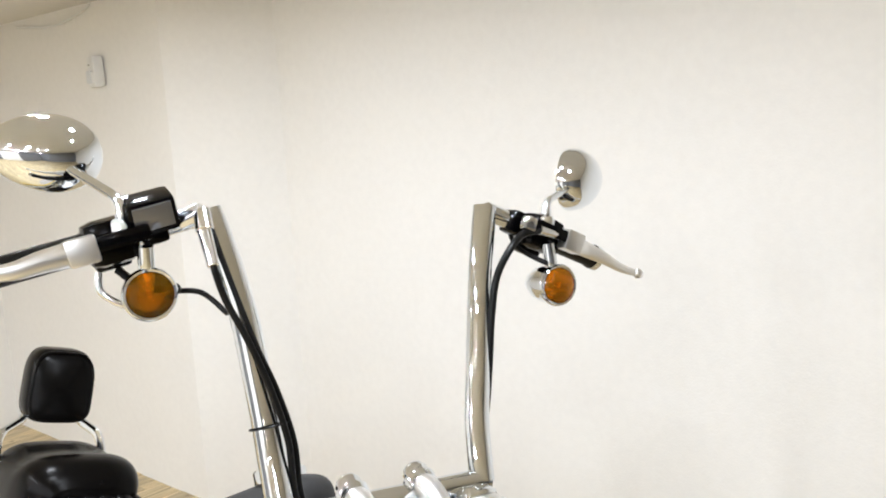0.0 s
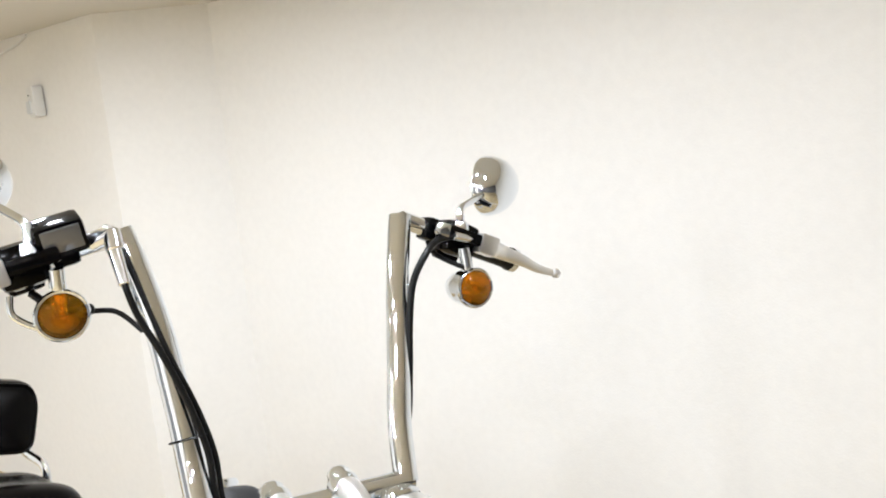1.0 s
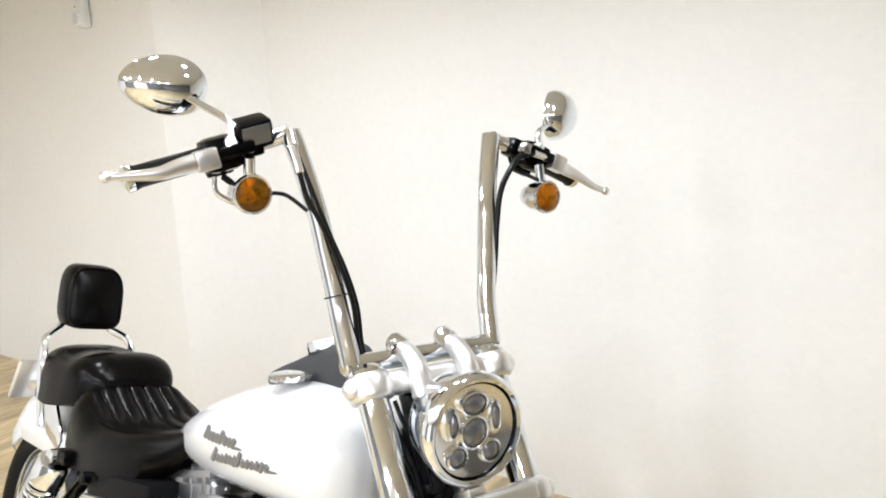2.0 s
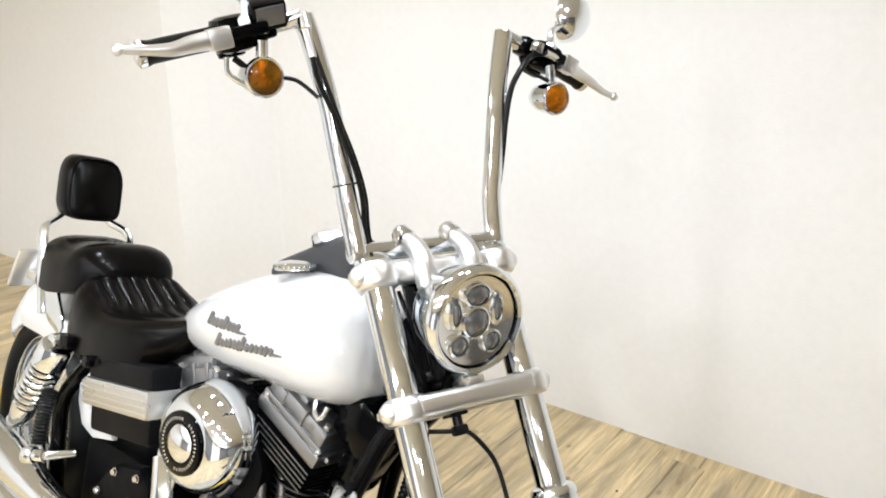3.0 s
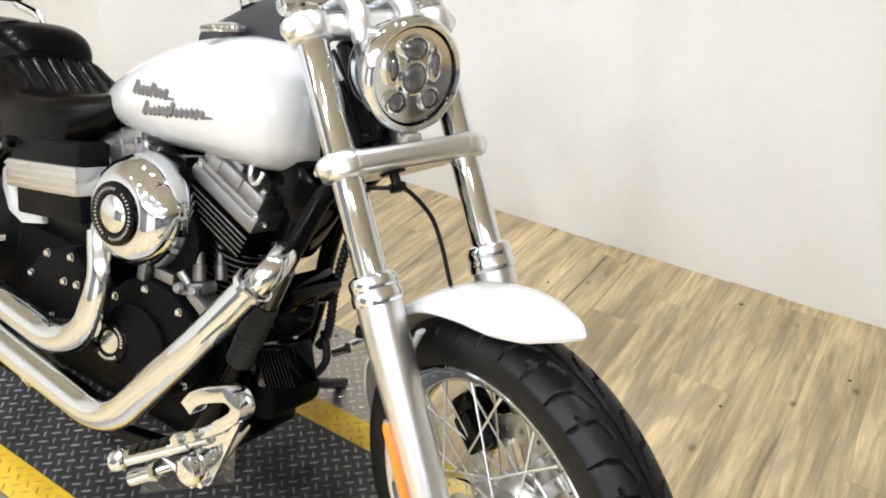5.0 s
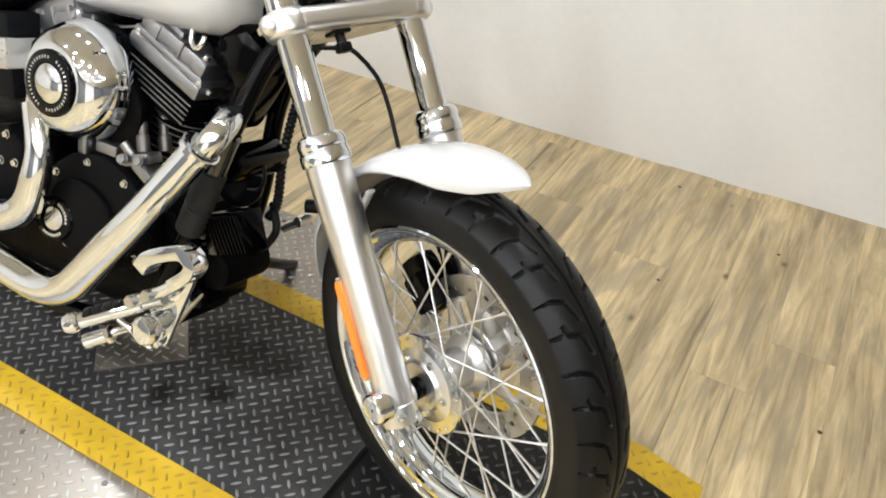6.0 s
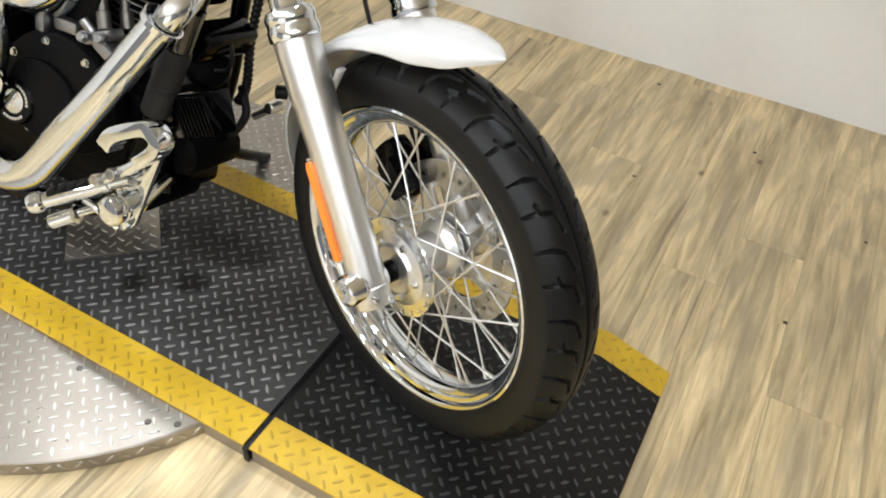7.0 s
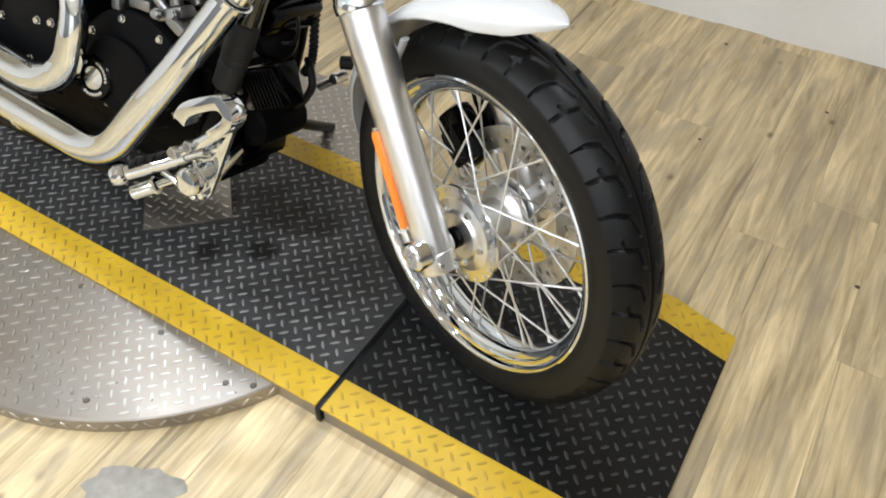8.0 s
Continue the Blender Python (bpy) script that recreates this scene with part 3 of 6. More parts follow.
# -- fork
for s in (-1, 1):
    m = axis_matrix(F(0, s * 0.112, 0), S0)
    leg = part("fork_slider", merge(lathe([(0, -0.038), (0.016, -0.038), (0.024, -0.03), (0.029, -0.012), (0.0305, 0.02), (0.031, 0.22), (0.0335, 0.29), (0.0345, 0.335), (0.0345, 0.383), (0, 0.383)], 36, m),
                                    lathe([(0, 0), (0.021, 0), (0.023, 0.004), (0.023, 0.05), (0.021, 0.054), (0, 0.054)], 24, axis_matrix(F(0, s * 0.112 - 0.027, 0.0), AX))),
               ALU, bike, "satin aluminium fork slider")
    part("dust_cap", lathe([(0.033, 0.373), (0.0375, 0.375), (0.0385, 0.379), (0.0385, 0.391), (0.0365, 0.394), (0.0365, 0.399), (0.0375, 0.401), (0.0375, 0.409), (0.034, 0.416), (0.0275, 0.419), (0.0245, 0.42)], 36, m), CHROME, leg, "chrome dust cap")
    part("fork_tube", lathe([(0.0245, 0.39), (0.0245, 0.82), (0.02, 0.822), (0, 0.822)], 32, m), CHROME, bike, "chromed fork tube")
    if s < 0:
        cap_m = axis_matrix(F(0, -0.126, 0), -AX)
        part("axle_cap", merge(lathe([(0, 0), (0.0262, 0), (0.0272, 0.002), (0.0272, 0.012), (0.0258, 0.014), (0.0258, 0.026), (0.0235, 0.031), (0.019, 0.0335), (0.0185, 0.0325), (0, 0.033)], 36, cap_m),
                               lathe([(0, 0.032), (0.004, 0.032), (0.004, 0.0345), (0, 0.035)], 6, cap_m)), CHROME, leg, "round chrome axle cap")
        part("pinch_bolt", merge(plate_bolt(F(-0.03, -0.098, 0.022), FW - S0 * 0.4, 0.0065, 0.011), plate_bolt(F(-0.022, -0.125, 0.024), FW - S0 * 0.4, 0.0055, 0.008)), CHROME, leg)
        part("axle_clamp", lathe([(0.0292, -0.0385), (0.0305, -0.036), (0.0308, -0.007), (0.0292, -0.005)], 36, m), ALU, leg, "split aluminium axle clamp")
        rd = (AX * -0.93 - FW * 0.37).normalized()
        rn = (AX * -1.0 + FW * 0.12).normalized()
        rx = S0.cross(rn)
        base = F(0.124, -0.112, 0) + rd * 0.03
        part("reflector_mount", rbox(0.166, 0.018, 0.009, 0.003, basis(base, S0, rx, rn)), CHROME_SOFT, leg)
        part("reflector", prism([(-0.078, -0.005), (-0.074, -0.0066), (0.07, -0.0066), (0.078, -0.003), (0.078, 0.004), (0.072, 0.0066), (-0.074, 0.0066), (-0.078, 0.005)], 0.008, 0.002, basis(base + rn * 0.002, S0, rx, rn)), ORANGE, leg, "long orange side reflector")
    else:
        cal = part("brake_caliper", merge(rbox(0.07, 0.05, 0.11, 0.03, FM(0.135, 0.062, -0.075) @ pose(0, 0, 0, 0, -20, 0)), rbox(0.05, 0.03, 0.07, 0.01, FM(0.125, 0.036, -0.06) @ pose(0, 0, 0, 0, -20, 0)),
                                          rbox(0.03, 0.03, 0.05, 0.008, FM(0.165, 0.09, -0.03))), BLACK, leg, "black brake caliper")


def clamp_plate(t, half, depth, height, boss, k=0.0):
    """A fork clamp: a rounded bar with a boss round each leg."""
    g = [rbox(depth, 2 * half, height, height * 0.32, FM(t, 0, k), 3)]
    for s in (-1, 1):
        h = boss[1] / 2
        prof = [(0, -h), (boss[0] - 0.01, -h)] + [(boss[0] - 0.01 * (1 - math.sin(a)), -h + 0.01 * (1 - math.cos(a))) for a in (0.5, 1.0, 1.57)]
        prof += [(boss[0] - 0.016 * (1 - math.cos(a)), h - 0.016 * (1 - math.sin(a))) for a in (0.0, 0.4, 0.8, 1.2, 1.57)] + [(0, h + 0.001)]
        g.append(lathe(prof, 32, axis_matrix(F(t, s * 0.112, 0), S0)))
        g.append(lathe([(0, 0.026), (0.009, 0.024), (0.015, 0.018), (0.0175, 0.008), (0.0175, -0.02)], 24, axis_matrix(F(t, s * (0.112 + boss[0] * 0.55), 0.004), AX * s)))
    return merge(*g)


ob = part("lower_clamp", clamp_plate(0.582, 0.112, 0.05, 0.034, (0.037, 0.042), 0.012), ALU, bike, "polished aluminium lower fork clamp")
part("stem_plate", prism([(-0.05, -0.1), (0.01, -0.11), (0.01, 0.11), (-0.05, 0.1), (-0.085, 0.035), (-0.085, -0.035)], 0.02, 0.004, FM(0.562, 0, 0.01)), BRUSHED, ob, "cast underside of the clamp")
for s in (-1, 1):
    part("pinch_bolt", plate_bolt(F(0.582, s * 0.14, -0.02), AX * s, 0.007, 0.009), CHROME, ob)
ob = part("upper_clamp", clamp_plate(0.79, 0.112, 0.04, 0.034, (0.036, 0.046), 0.004), ALU, bike, "polished aluminium upper fork clamp")
for s in (-1, 1):
    part("fork_cap", lathe([(0.03, 0), (0.03, 0.005), (0.022, 0.013), (0.01, 0.017), (0, 0.0175)], 28, axis_matrix(F(0.81, s * 0.112, 0), S0)), CHROME, ob, "domed chrome fork cap")
    path = spline([F(0.768, s * 0.0445, 0.034), F(0.80, s * 0.0445, 0.036), F(0.826, s * 0.0445, 0.022), F(0.842, s * 0.0445, 0.002)], 6)
    riser = part("riser", merge(sweep(path, [0.0185 - 0.0001 * i for i in range(len(path))], 20, 0.95), rod(F(0.755, s * 0.0445, 0.033), F(0.775, s * 0.0445, 0.034), 0.017, 18)), ALU, bike, "polished handlebar riser")
    part("riser_cap", merge(lathe([(0.021, -0.012), (0.0215, 0.004), (0.02, 0.008)], 24, axis_matrix(F(0.842, s * 0.0445, 0.0), S0 * 0.9 - FW * 0.43)),
                            lathe([(0.016, 0.004), (0.016, 0.016), (0.013, 0.02), (0, 0.021)], 8, axis_matrix(F(0.846, s * 0.0445, -0.002), S0 * 0.9 - FW * 0.43))), CHROME, riser, "chrome riser cap")
part("steering_head", merge(rod(F(0.57, 0, -0.06), F(0.79, 0, -0.06), 0.032, 24), rbox(0.12, 0.05, 0.16, 0.02, FM(0.66, 0, -0.11))), BLACK, bike, "black steering head")
g = []
rng = random.Random(11)
for i in range(9):
    v0, k0 = -0.07 + 0.017 * i, -0.03 + 0.006 * (i % 3)
    g.append(sweep(spline([F(0.77, v0, k0 - 0.02), F(0.72, v0 + rng.uniform(-0.02, 0.02), k0), F(0.66, v0 + rng.uniform(-0.03, 0.03), k0 + 0.012), F(0.585, v0 * 0.5, k0 - 0.03)], 6), rng.choice((0.004, 0.006, 0.009)), 8))
for q in g:
    part("cable", q, HOSE, bike, "black cable behind the headlamp")

# -- headlamp
LC = F(0.69, 0, 0.066)
LM = basis(LC, AX, UPF, FWD)       # x to the left, y up, z forward
lamp = part("headlamp", lathe([(0, -0.115), (0.03, -0.11), (0.056, -0.09), (0.074, -0.055), (0.08, -0.02), (0.08, 0.0), (0, 0.0)], 48, LM), CHROME, bike, "round chrome headlamp with six clear lenses")
part("trim_ring", lathe([(0.08, -0.012), (0.085, -0.011), (0.087, -0.006), (0.087, 0.008), (0.084, 0.014), (0.079, 0.017), (0.074, 0.0145), (0.0725, 0.007)], 64, LM), CHROME, lamp, "chrome trim ring")
part("gasket", lathe([(0.0725, 0.0065), (0.072, 0.0095), (0.0702, 0.0095), (0.0698, 0.004)], 64, LM), BLACK, lamp, "black gasket ring")
part("reflector_plate", lathe([(0.0703, 0.0085), (0.066, 0.0075), (0.059, 0.004), (0, 0.003)], 48, LM), REFLECTOR, lamp, "bright lamp reflector")


def lens_ring(x, y, rx, ry, bezel=0.003):
    sc = Matrix.Diagonal((rx, ry, 1, 1))
    m = LM @ pose(x, y, 0.003) @ sc
    b = lathe([(1.0 + bezel / rx, 0.0), (1.0 + bezel / rx, 0.006), (1.0, 0.0075), (0.94, 0.006), (0.92, 0.002)], 32, m)
    l = lathe([(0.94, 0.003), (0.8, 0.0065), (0.5, 0.0095), (0.2, 0.011), (0, 0.0112)], 32, m)
    return b, l


for x, y, rx, ry in ((0, 0.040, 0.022, 0.0165), (0, -0.003, 0.023, 0.023), (-0.038, 0.014, 0.0075, 0.0185), (0.038, 0.014, 0.0075, 0.0185), (-0.030, -0.036, 0.0155, 0.0155), (0.030, -0.036, 0.0155, 0.0155)):
    b, l = lens_ring(x, y, rx, ry)
    bz = part("lens_bezel", b, CHROME, lamp)
    part("projector_lens", l, LENS_DARK, lamp, "dark glossy projector lens")
part("lamp_bracket", merge(rbox(0.03, 0.02, 0.06, 0.004, FM(0.625, 0, -0.002)), rbox(0.05, 0.03, 0.012, 0.003, FM(0.604, 0, 0.01)), plate_bolt(LM @ Vector((0, -0.087, 0.0)), -UPF, 0.005, 0.006)), ALU, lamp, "aluminium headlamp bracket")

# -- handlebar
half = [(0.829, 0.129, -0.008), (0.9, 0.137, 0.004), (0.95, 0.146, 0.018), (1.0, 0.155, 0.033), (1.05, 0.163, 0.05), (1.1, 0.172, 0.067), (1.15, 0.182, 0.086), (1.177, 0.188, 0.096)]
up_r = [F(t, -v + d, k) for (t, v, k), d in zip(half, (0, 0.004, 0.009, 0.012, 0.013, 0.011, 0.006, 0.002))]
up_l = [F(t, v + 0.005, k) for t, v, k in half]
GR = [F(1.173, -0.188, 0.094), F(1.12, -0.445, 0.045)]
GL = [F(1.173, 0.192, 0.094), F(1.10, 0.425, 0.045)]
bar = part("handlebar", merge(sweep(spline(up_r, 4), 0.0165, 24), sweep(spline(up_l, 4), 0.0165, 24), rod(F(0.831, -0.143, -0.008), F(0.831, 0.143, -0.008), 0.0155, 24),
                              rod(GR[0], GR[0].lerp(GR[1], 0.5), 0.0128, 20), rod(GL[0], GL[0].lerp(GL[1], 0.5), 0.0128, 20)), CHROME, bike, "tall chrome ape hanger handlebar")
part("cable_tie", lathe([(0.0225, -0.0012), (0.0235, 0), (0.0225, 0.0012)], 24, axis_matrix(F(0.935, -0.134, 0.018), up_r[3] - up_r[1])), HOSE, bar, "thin black cable tie")


def along_bar(g, f):
    return g[0].lerp(g[1], f)


def control(g, s):
    """Grip, lever, perch, switch housing on one side of the bar; s: -1 right, 1 left."""
    d = (g[1] - g[0]).normalized()
    gl = 0.118 if s < 0 else 0.1
    le, lf = (0.166, 0.044) if s < 0 else (0.187, 0.022)
    fw = FWD
    u = d.cross(fw).normalized() * (-s)
    if u.z < 0:
        u = -u
    grip = part("grip", lathe([(0, 0), (0.017, 0), (0.0185, 0.006), (0.0165, 0.014), (0.0165, gl - 0.017), (0.0185, gl - 0.01), (0.0185, gl - 0.004), (0.014, gl), (0, gl)], 24, axis_matrix(along_bar(g, 0.46), d)), HOSE, bar, "black rubber grip")
    part("grip_end", lathe([(0.0188, gl - 0.008), (0.0192, gl - 0.005), (0.0192, gl + 0.001), (0.012, gl + 0.005), (0, gl + 0.006)], 24, axis_matrix(along_bar(g, 0.46), d)), CHROME, grip, "chrome grip end")
    hp = along_bar(g, 0.40)
    hm = basis(hp, d, fw, u)
    house = part("switch_housing", merge(rbox(0.056, 0.05, 0.052, 0.014, hm @ pose(0, 0.002, 0)), rbox(0.04, 0.02, 0.03, 0.006, hm @ pose(0.002, -0.02, -0.018))), BLACK, bar, "black switch housing")
    perch = part("lever_perch", merge(rbox(0.03, 0.034, 0.034, 0.007, hm @ pose(-0.046, 0.002, 0)), rbox(0.058, 0.03, 0.018, 0.005, hm @ pose(-0.01, 0.034, 0.002))), BLACK, bar, "black lever perch")
    part("perch_clamp", rbox(0.032, 0.022, 0.03, 0.004, hm @ pose(0.032, 0.04, 0.0)), ALU, perch, "silver lever clamp")
    p = [hm @ Vector(q) for q in ((0.03, 0.04, 0), (0.07, 0.8 * lf + 0.01, 0.001), (0.6 * le, lf + 0.004, 0.0), (0.8 * le, lf + 0.002, 0.006 if s < 0 else -0.003), (le, lf, 0.014 if s < 0 else 0.0))]
    part("lever", merge(sweep(spline(p, 5), [0.0145 - 0.0005 * i for i in range(21)], 14, 0.55), lathe([(0, -0.0085), (0.006, -0.006), (0.0085, 0), (0.006, 0.006), (0, 0.0085)], 16, axis_matrix(p[-1], d))), ALU, perch, "polished lever with a ball end")
    return hm, perch, house


hmR, perchR, houseR = control(GR, -1)
hmL, perchL, houseL = control(GL, 1)
# master cylinder on the right
res = part("brake_reservoir", rbox(0.053, 0.04, 0.04, 0.006, hmR @ pose(-0.046, 0.022, 0.02) @ pose(0, 0, 0, -20, 0, 0)), BLACK, bar, "black brake fluid reservoir")
part("reservoir_cover", rbox(0.042, 0.004, 0.028, 0.002, hmR @ pose(-0.046, 0.022, 0.02) @ pose(0, 0, 0, -20, 0, 0) @ pose(0, 0.0205, 0.002)), LENS_DARK, res, "dull grey reservoir window")
part("banjo_fitting", merge(rod(hmR @ Vector((-0.075, 0.014, 0.0)), F(1.163, -0.196, 0.117), 0.012, 14), rod(F(1.165, -0.198, 0.118), F(1.14, -0.196, 0.115), 0.0105, 12)), CHROME_SOFT, res, "silver hose fitting")
part("clutch_adjuster", merge(rod(hmL @ Vector((-0.0, 0.042, 0.0)), hmL @ Vector((-0.032, 0.046, -0.004)), 0.007, 12), rbox(0.03, 0.02, 0.02, 0.005, hmL @ pose(-0.04, 0.036, 0))), CHROME_SOFT, perchL, "silver cable adjuster")


def signal(hm, s, x0):
    """A chrome bullet turn signal hung under the controls."""
    top = hm @ Vector((x0, 0.03, -0.014))
    c = (F(1.079, -0.255, 0.083) if s < 0 else F(1.053, 0.287, 0.088)) - FWD * 0.022
    st = part("turn_signal", merge(sweep(fillet([top, top.lerp(c, 0.5), c - FWD * 0.015], 0.01), 0.009, 14),
                                   lathe([(0, -0.056), (0.009, -0.054), (0.018, -0.046), (0.0245, -0.031), (0.028, -0.011), (0.029, 0.004), (0.0298, 0.007), (0.0298, 0.012), (0.028, 0.0145), (0.0255, 0.0135), (0.0245, 0.007), (0.0225, -0.006), (0.016, -0.017), (0.008, -0.021), (0, -0.022)], 40, basis(c, AX, UPF, FWD))),
              CHROME, bar, "chrome bullet turn signal")
    part("signal_lens", lathe([(0, 0.017), (0.009, 0.0165), (0.018, 0.0145), (0.0235, 0.0105), (0.0248, 0.0085), (0.0254, 0.0095), (0.0238, 0.0145), (0.0185, 0.0185), (0.009, 0.0205), (0, 0.021)], 32, basis(c, AX, UPF, FWD)), AMBER, st, "amber turn signal lens")
    part("signal_bulb", lathe([(0, 0.009), (0.004, 0.008), (0.006, 0.003), (0.006, -0.012), (0.004, -0.02), (0, -0.02)], 16, basis(c, AX, UPF, FWD)), REFLECTOR, st, "silvered bulb behind the lens")
    return c


cR = signal(hmR, -1, -0.03)
cL = signal(hmL, 1, 0.0)
part("signal_bracket", sweep(spline([hmR @ Vector((0.022, 0.016, -0.028)), hmR @ Vector((0.026, 0.018, -0.05)), hmR @ Vector((0.006, 0.02, -0.072)), cR - AX * 0.022 - FWD * 0.03], 8), 0.0038, 10), CHROME, bar, "thin chrome signal bracket")


def mirror(hm, s):
    base = hm @ Vector((-0.012, 0.03, 0.012))
    c = F(1.262, -0.35, 0.078) if s < 0 else F(1.244, 0.405, 0.06)
    mid = base + UPF * 0.03 + AX * (-s) * 0.002
    stem = part("mirror_stem", merge(sweep(fillet([base - UPF * 0.01, mid, c - FWD * -0.006], 0.018), [0.0066] * 3 + [0.0054] * 6, 14), lathe([(0, 0), (0.011, 0), (0.011, 0.012), (0.008, 0.018), (0, 0.018)], 16, axis_matrix(base - UPF * 0.008, UPF)),
                                     lathe([(0, -0.011), (0.008, -0.008), (0.011, 0), (0.008, 0.008), (0, 0.011)], 16, axis_matrix(c + FWD * 0.012, UPF))), CHROME, bar, "chrome mirror stem")
    # teardrop shell, glass to the rear
    m = Matrix.Translation(c) @ (Matrix.Rotation(radians(38 if s > 0 else -12), 4, UPF) @ Matrix((AX, UPF, FWD)).transposed().to_4x4()) @ pose(0, 0, 0, 0, 0, 6 * s) @ Matrix.Diagonal(((0.86 if s > 0 else 0.69) * s, 0.86 if s > 0 else 0.78, 0.85, 1))
    rings = []
    for i, (f, dz) in enumerate(((1.0, -0.016), (1.03, -0.012), (1.03, -0.004), (0.97, 0.012), (0.82, 0.026), (0.58, 0.037), (0.3, 0.043), (0.05, 0.0445))):
        ring = []
        for j in range(40):
            a = 2 * math.pi * j / 40
            x, y = math.cos(a), math.sin(a)
            lx = 0.088 * x + 0.004
            ly = 0.052 * y * (1.0 - 0.16 * x) * (1 + 0.10 * (1 if y > 0 else 0))
            ring.append(m @ Vector((lx * f, ly * f, dz)))
        rings.append(ring)
    shell = part("mirror_shell", loft(rings), CHROME, stem, "teardrop chrome mirror shell")
    glass = [m @ Vector(((0.088 * math.cos(2 * math.pi * j / 40) + 0.004) * 0.95, 0.052 * math.sin(2 * math.pi * j / 40) * (1.0 - 0.16 * math.cos(2 * math.pi * j / 40)) * 0.95, -0.0165)) for j in range(40)]
    glass2 = [q - (m.to_3x3() @ Vector((0, 0, 0.002))) for q in glass]
    part("mirror_glass", loft([glass, glass2]), MIRROR, stem, "mirror glass")


mirror(hmR, -1)
mirror(hmL, 1)
# hoses and wires down the bar
down = [F(1.148, -0.198, 0.116), F(1.099, -0.191, 0.108), F(1.065, -0.179, 0.09), F(1.021, -0.157, 0.073), F(0.967, -0.134, 0.05), F(0.913, -0.117, 0.025), F(0.854, -0.11, -0.005), F(0.78, -0.085, -0.04)]
part("brake_hose", sweep(spline(down, 8), 0.004, 12), HOSE, bar, "black brake hose")
part("hose_crimp", rod(down[0], down[1], 0.0085, 14, 0.007), CHROME_SOFT, bar, "silver hose crimp")
part("throttle_cable", sweep(spline([F(1.15, -0.187, 0.105), F(1.11, -0.176, 0.094)] + [p + AX * 0.009 - FW * 0.006 for p in down[3:]], 8), 0.0034, 10), HOSE, bar, "black throttle cable")
part("throttle_cable", sweep(spline([hmR @ Vector((0.0, -0.02, -0.035)), hmR @ Vector((-0.02, 0.0, -0.062)), hmR @ Vector((-0.05, 0.01, -0.07)), cR + UPF * -0.008 - AX * -0.02], 8), 0.005, 10), HOSE, bar)
part("signal_wire", sweep(spline([cR + AX * 0.03 - FWD * 0.01, cR + AX * 0.06 - FWD * 0.012 - UPF * 0.004, F(1.06, -0.172, 0.062)], 6), 0.0032, 10), HOSE, bar, "black signal wire")
part("clutch_cable", sweep(spline([hmL @ Vector((-0.03, 0.046, -0.004)), F(1.128, 0.235, 0.105), F(1.108, 0.209, 0.102), F(1.074, 0.185, 0.085), F(1.027, 0.175, 0.06), F(0.967, 0.168, 0.03), F(0.906, 0.160, -0.005), F(0.83, 0.13, -0.04)], 8), 0.0052, 12), HOSE, bar, "black clutch cable")
part("signal_wire", sweep(spline([cL - AX * 0.01 + UPF * 0.03, hmL @ Vector((-0.03, 0.0, -0.03)), hmL @ Vector((-0.05, -0.01, 0.0))], 6), 0.0036, 8), HOSE, bar)

# -- front fender
def fender_mesh():
    rings = []
    n = 44
    for i in range(n + 1):
        f = i / n
        deg = 44 + (152 - 44) * f ** 1.25              # from the beak over the top to the tail
        a = radians(deg)
        r = np.interp(deg, (44, 50, 58, 74, 90, 105, 152), (0.399, 0.398, 0.393, 0.380, 0.369, 0.361, 0.357))
        w = np.interp(deg, (44, 46, 50, 56, 64, 110, 126, 140, 152), (0.002, 0.02, 0.042, 0.058, 0.067, 0.067, 0.056, 0.036, 0.014))
        d = np.interp(deg, (44, 46, 52, 60, 73, 87, 96, 120, 152), (0.002, 0.012, 0.034, 0.042, 0.034, 0.022, 0.02, 0.03, 0.012))
        ring = []
        m = 18
        outer = []
        for j in range(m + 1):
            u = -1 + 2 * j / m
            y = w * math.sin(u * math.pi / 2)
            dz = d * (1 - math.cos(u * math.pi / 2) ** 0.8)
            outer.append((y, r - dz))
        inner = [(y * 0.965, rr - 0.003) for y, rr in reversed(outer)]
        for y, rr in outer + inner:
            ring.append(HUB + (S0 * math.sin(a) + FW * math.cos(a)) * rr + AX * y)
        rings.append(ring)
    return loft(rings)


fender = part("front_fender", fender_mesh(), WHITE, bike, "short white pearl front fender")
for s in (-1, 1):
    part("fender_strut", sweep(fillet([F(0.318, s * 0.066, 0.02), F(0.29, s * 0.075, -0.01), F(0.25, s * 0.083, -0.012)], 0.01), 0.012, 10, 0.4), WHITE, fender, "white fender strut")
part("brake_line", sweep(spline([F(0.545, -0.085, 0.0), F(0.538, -0.055, 0.01), F(0.534, -0.03, 0.01), F(0.52, -0.012, 0.01), F(0.481, 0.011, 0.01), F(0.436, 0.018, 0.008), F(0.377, 0.019, 0.004), F(0.34, 0.03, -0.01), F(0.26, 0.075, -0.04), F(0.18, 0.088, -0.055)], 10), 0.0037, 10), HOSE, bike, "black front brake line")
part("line_guide", merge(rbox(0.018, 0.024, 0.016, 0.005, FM(0.536, -0.036, 0.01)), rod(F(0.563, -0.034, 0.006), F(0.54, -0.036, 0.01), 0.008, 12), rbox(0.03, 0.03, 0.006, 0.002, FM(0.56, -0.034, 0.004))), HOSE, bike, "rubber brake line guide")

def askew(p):
    """The frame stands a few degrees askew to the runway, its rear to the left."""
    p = Vector(p)
    pole = Vector((0.324, -1.011, 1.122))
    f = 1 + 0.15 * max(0.0, -0.45 - p.x) / (p.y - pole.y)
    return pole + (p - pole) * f


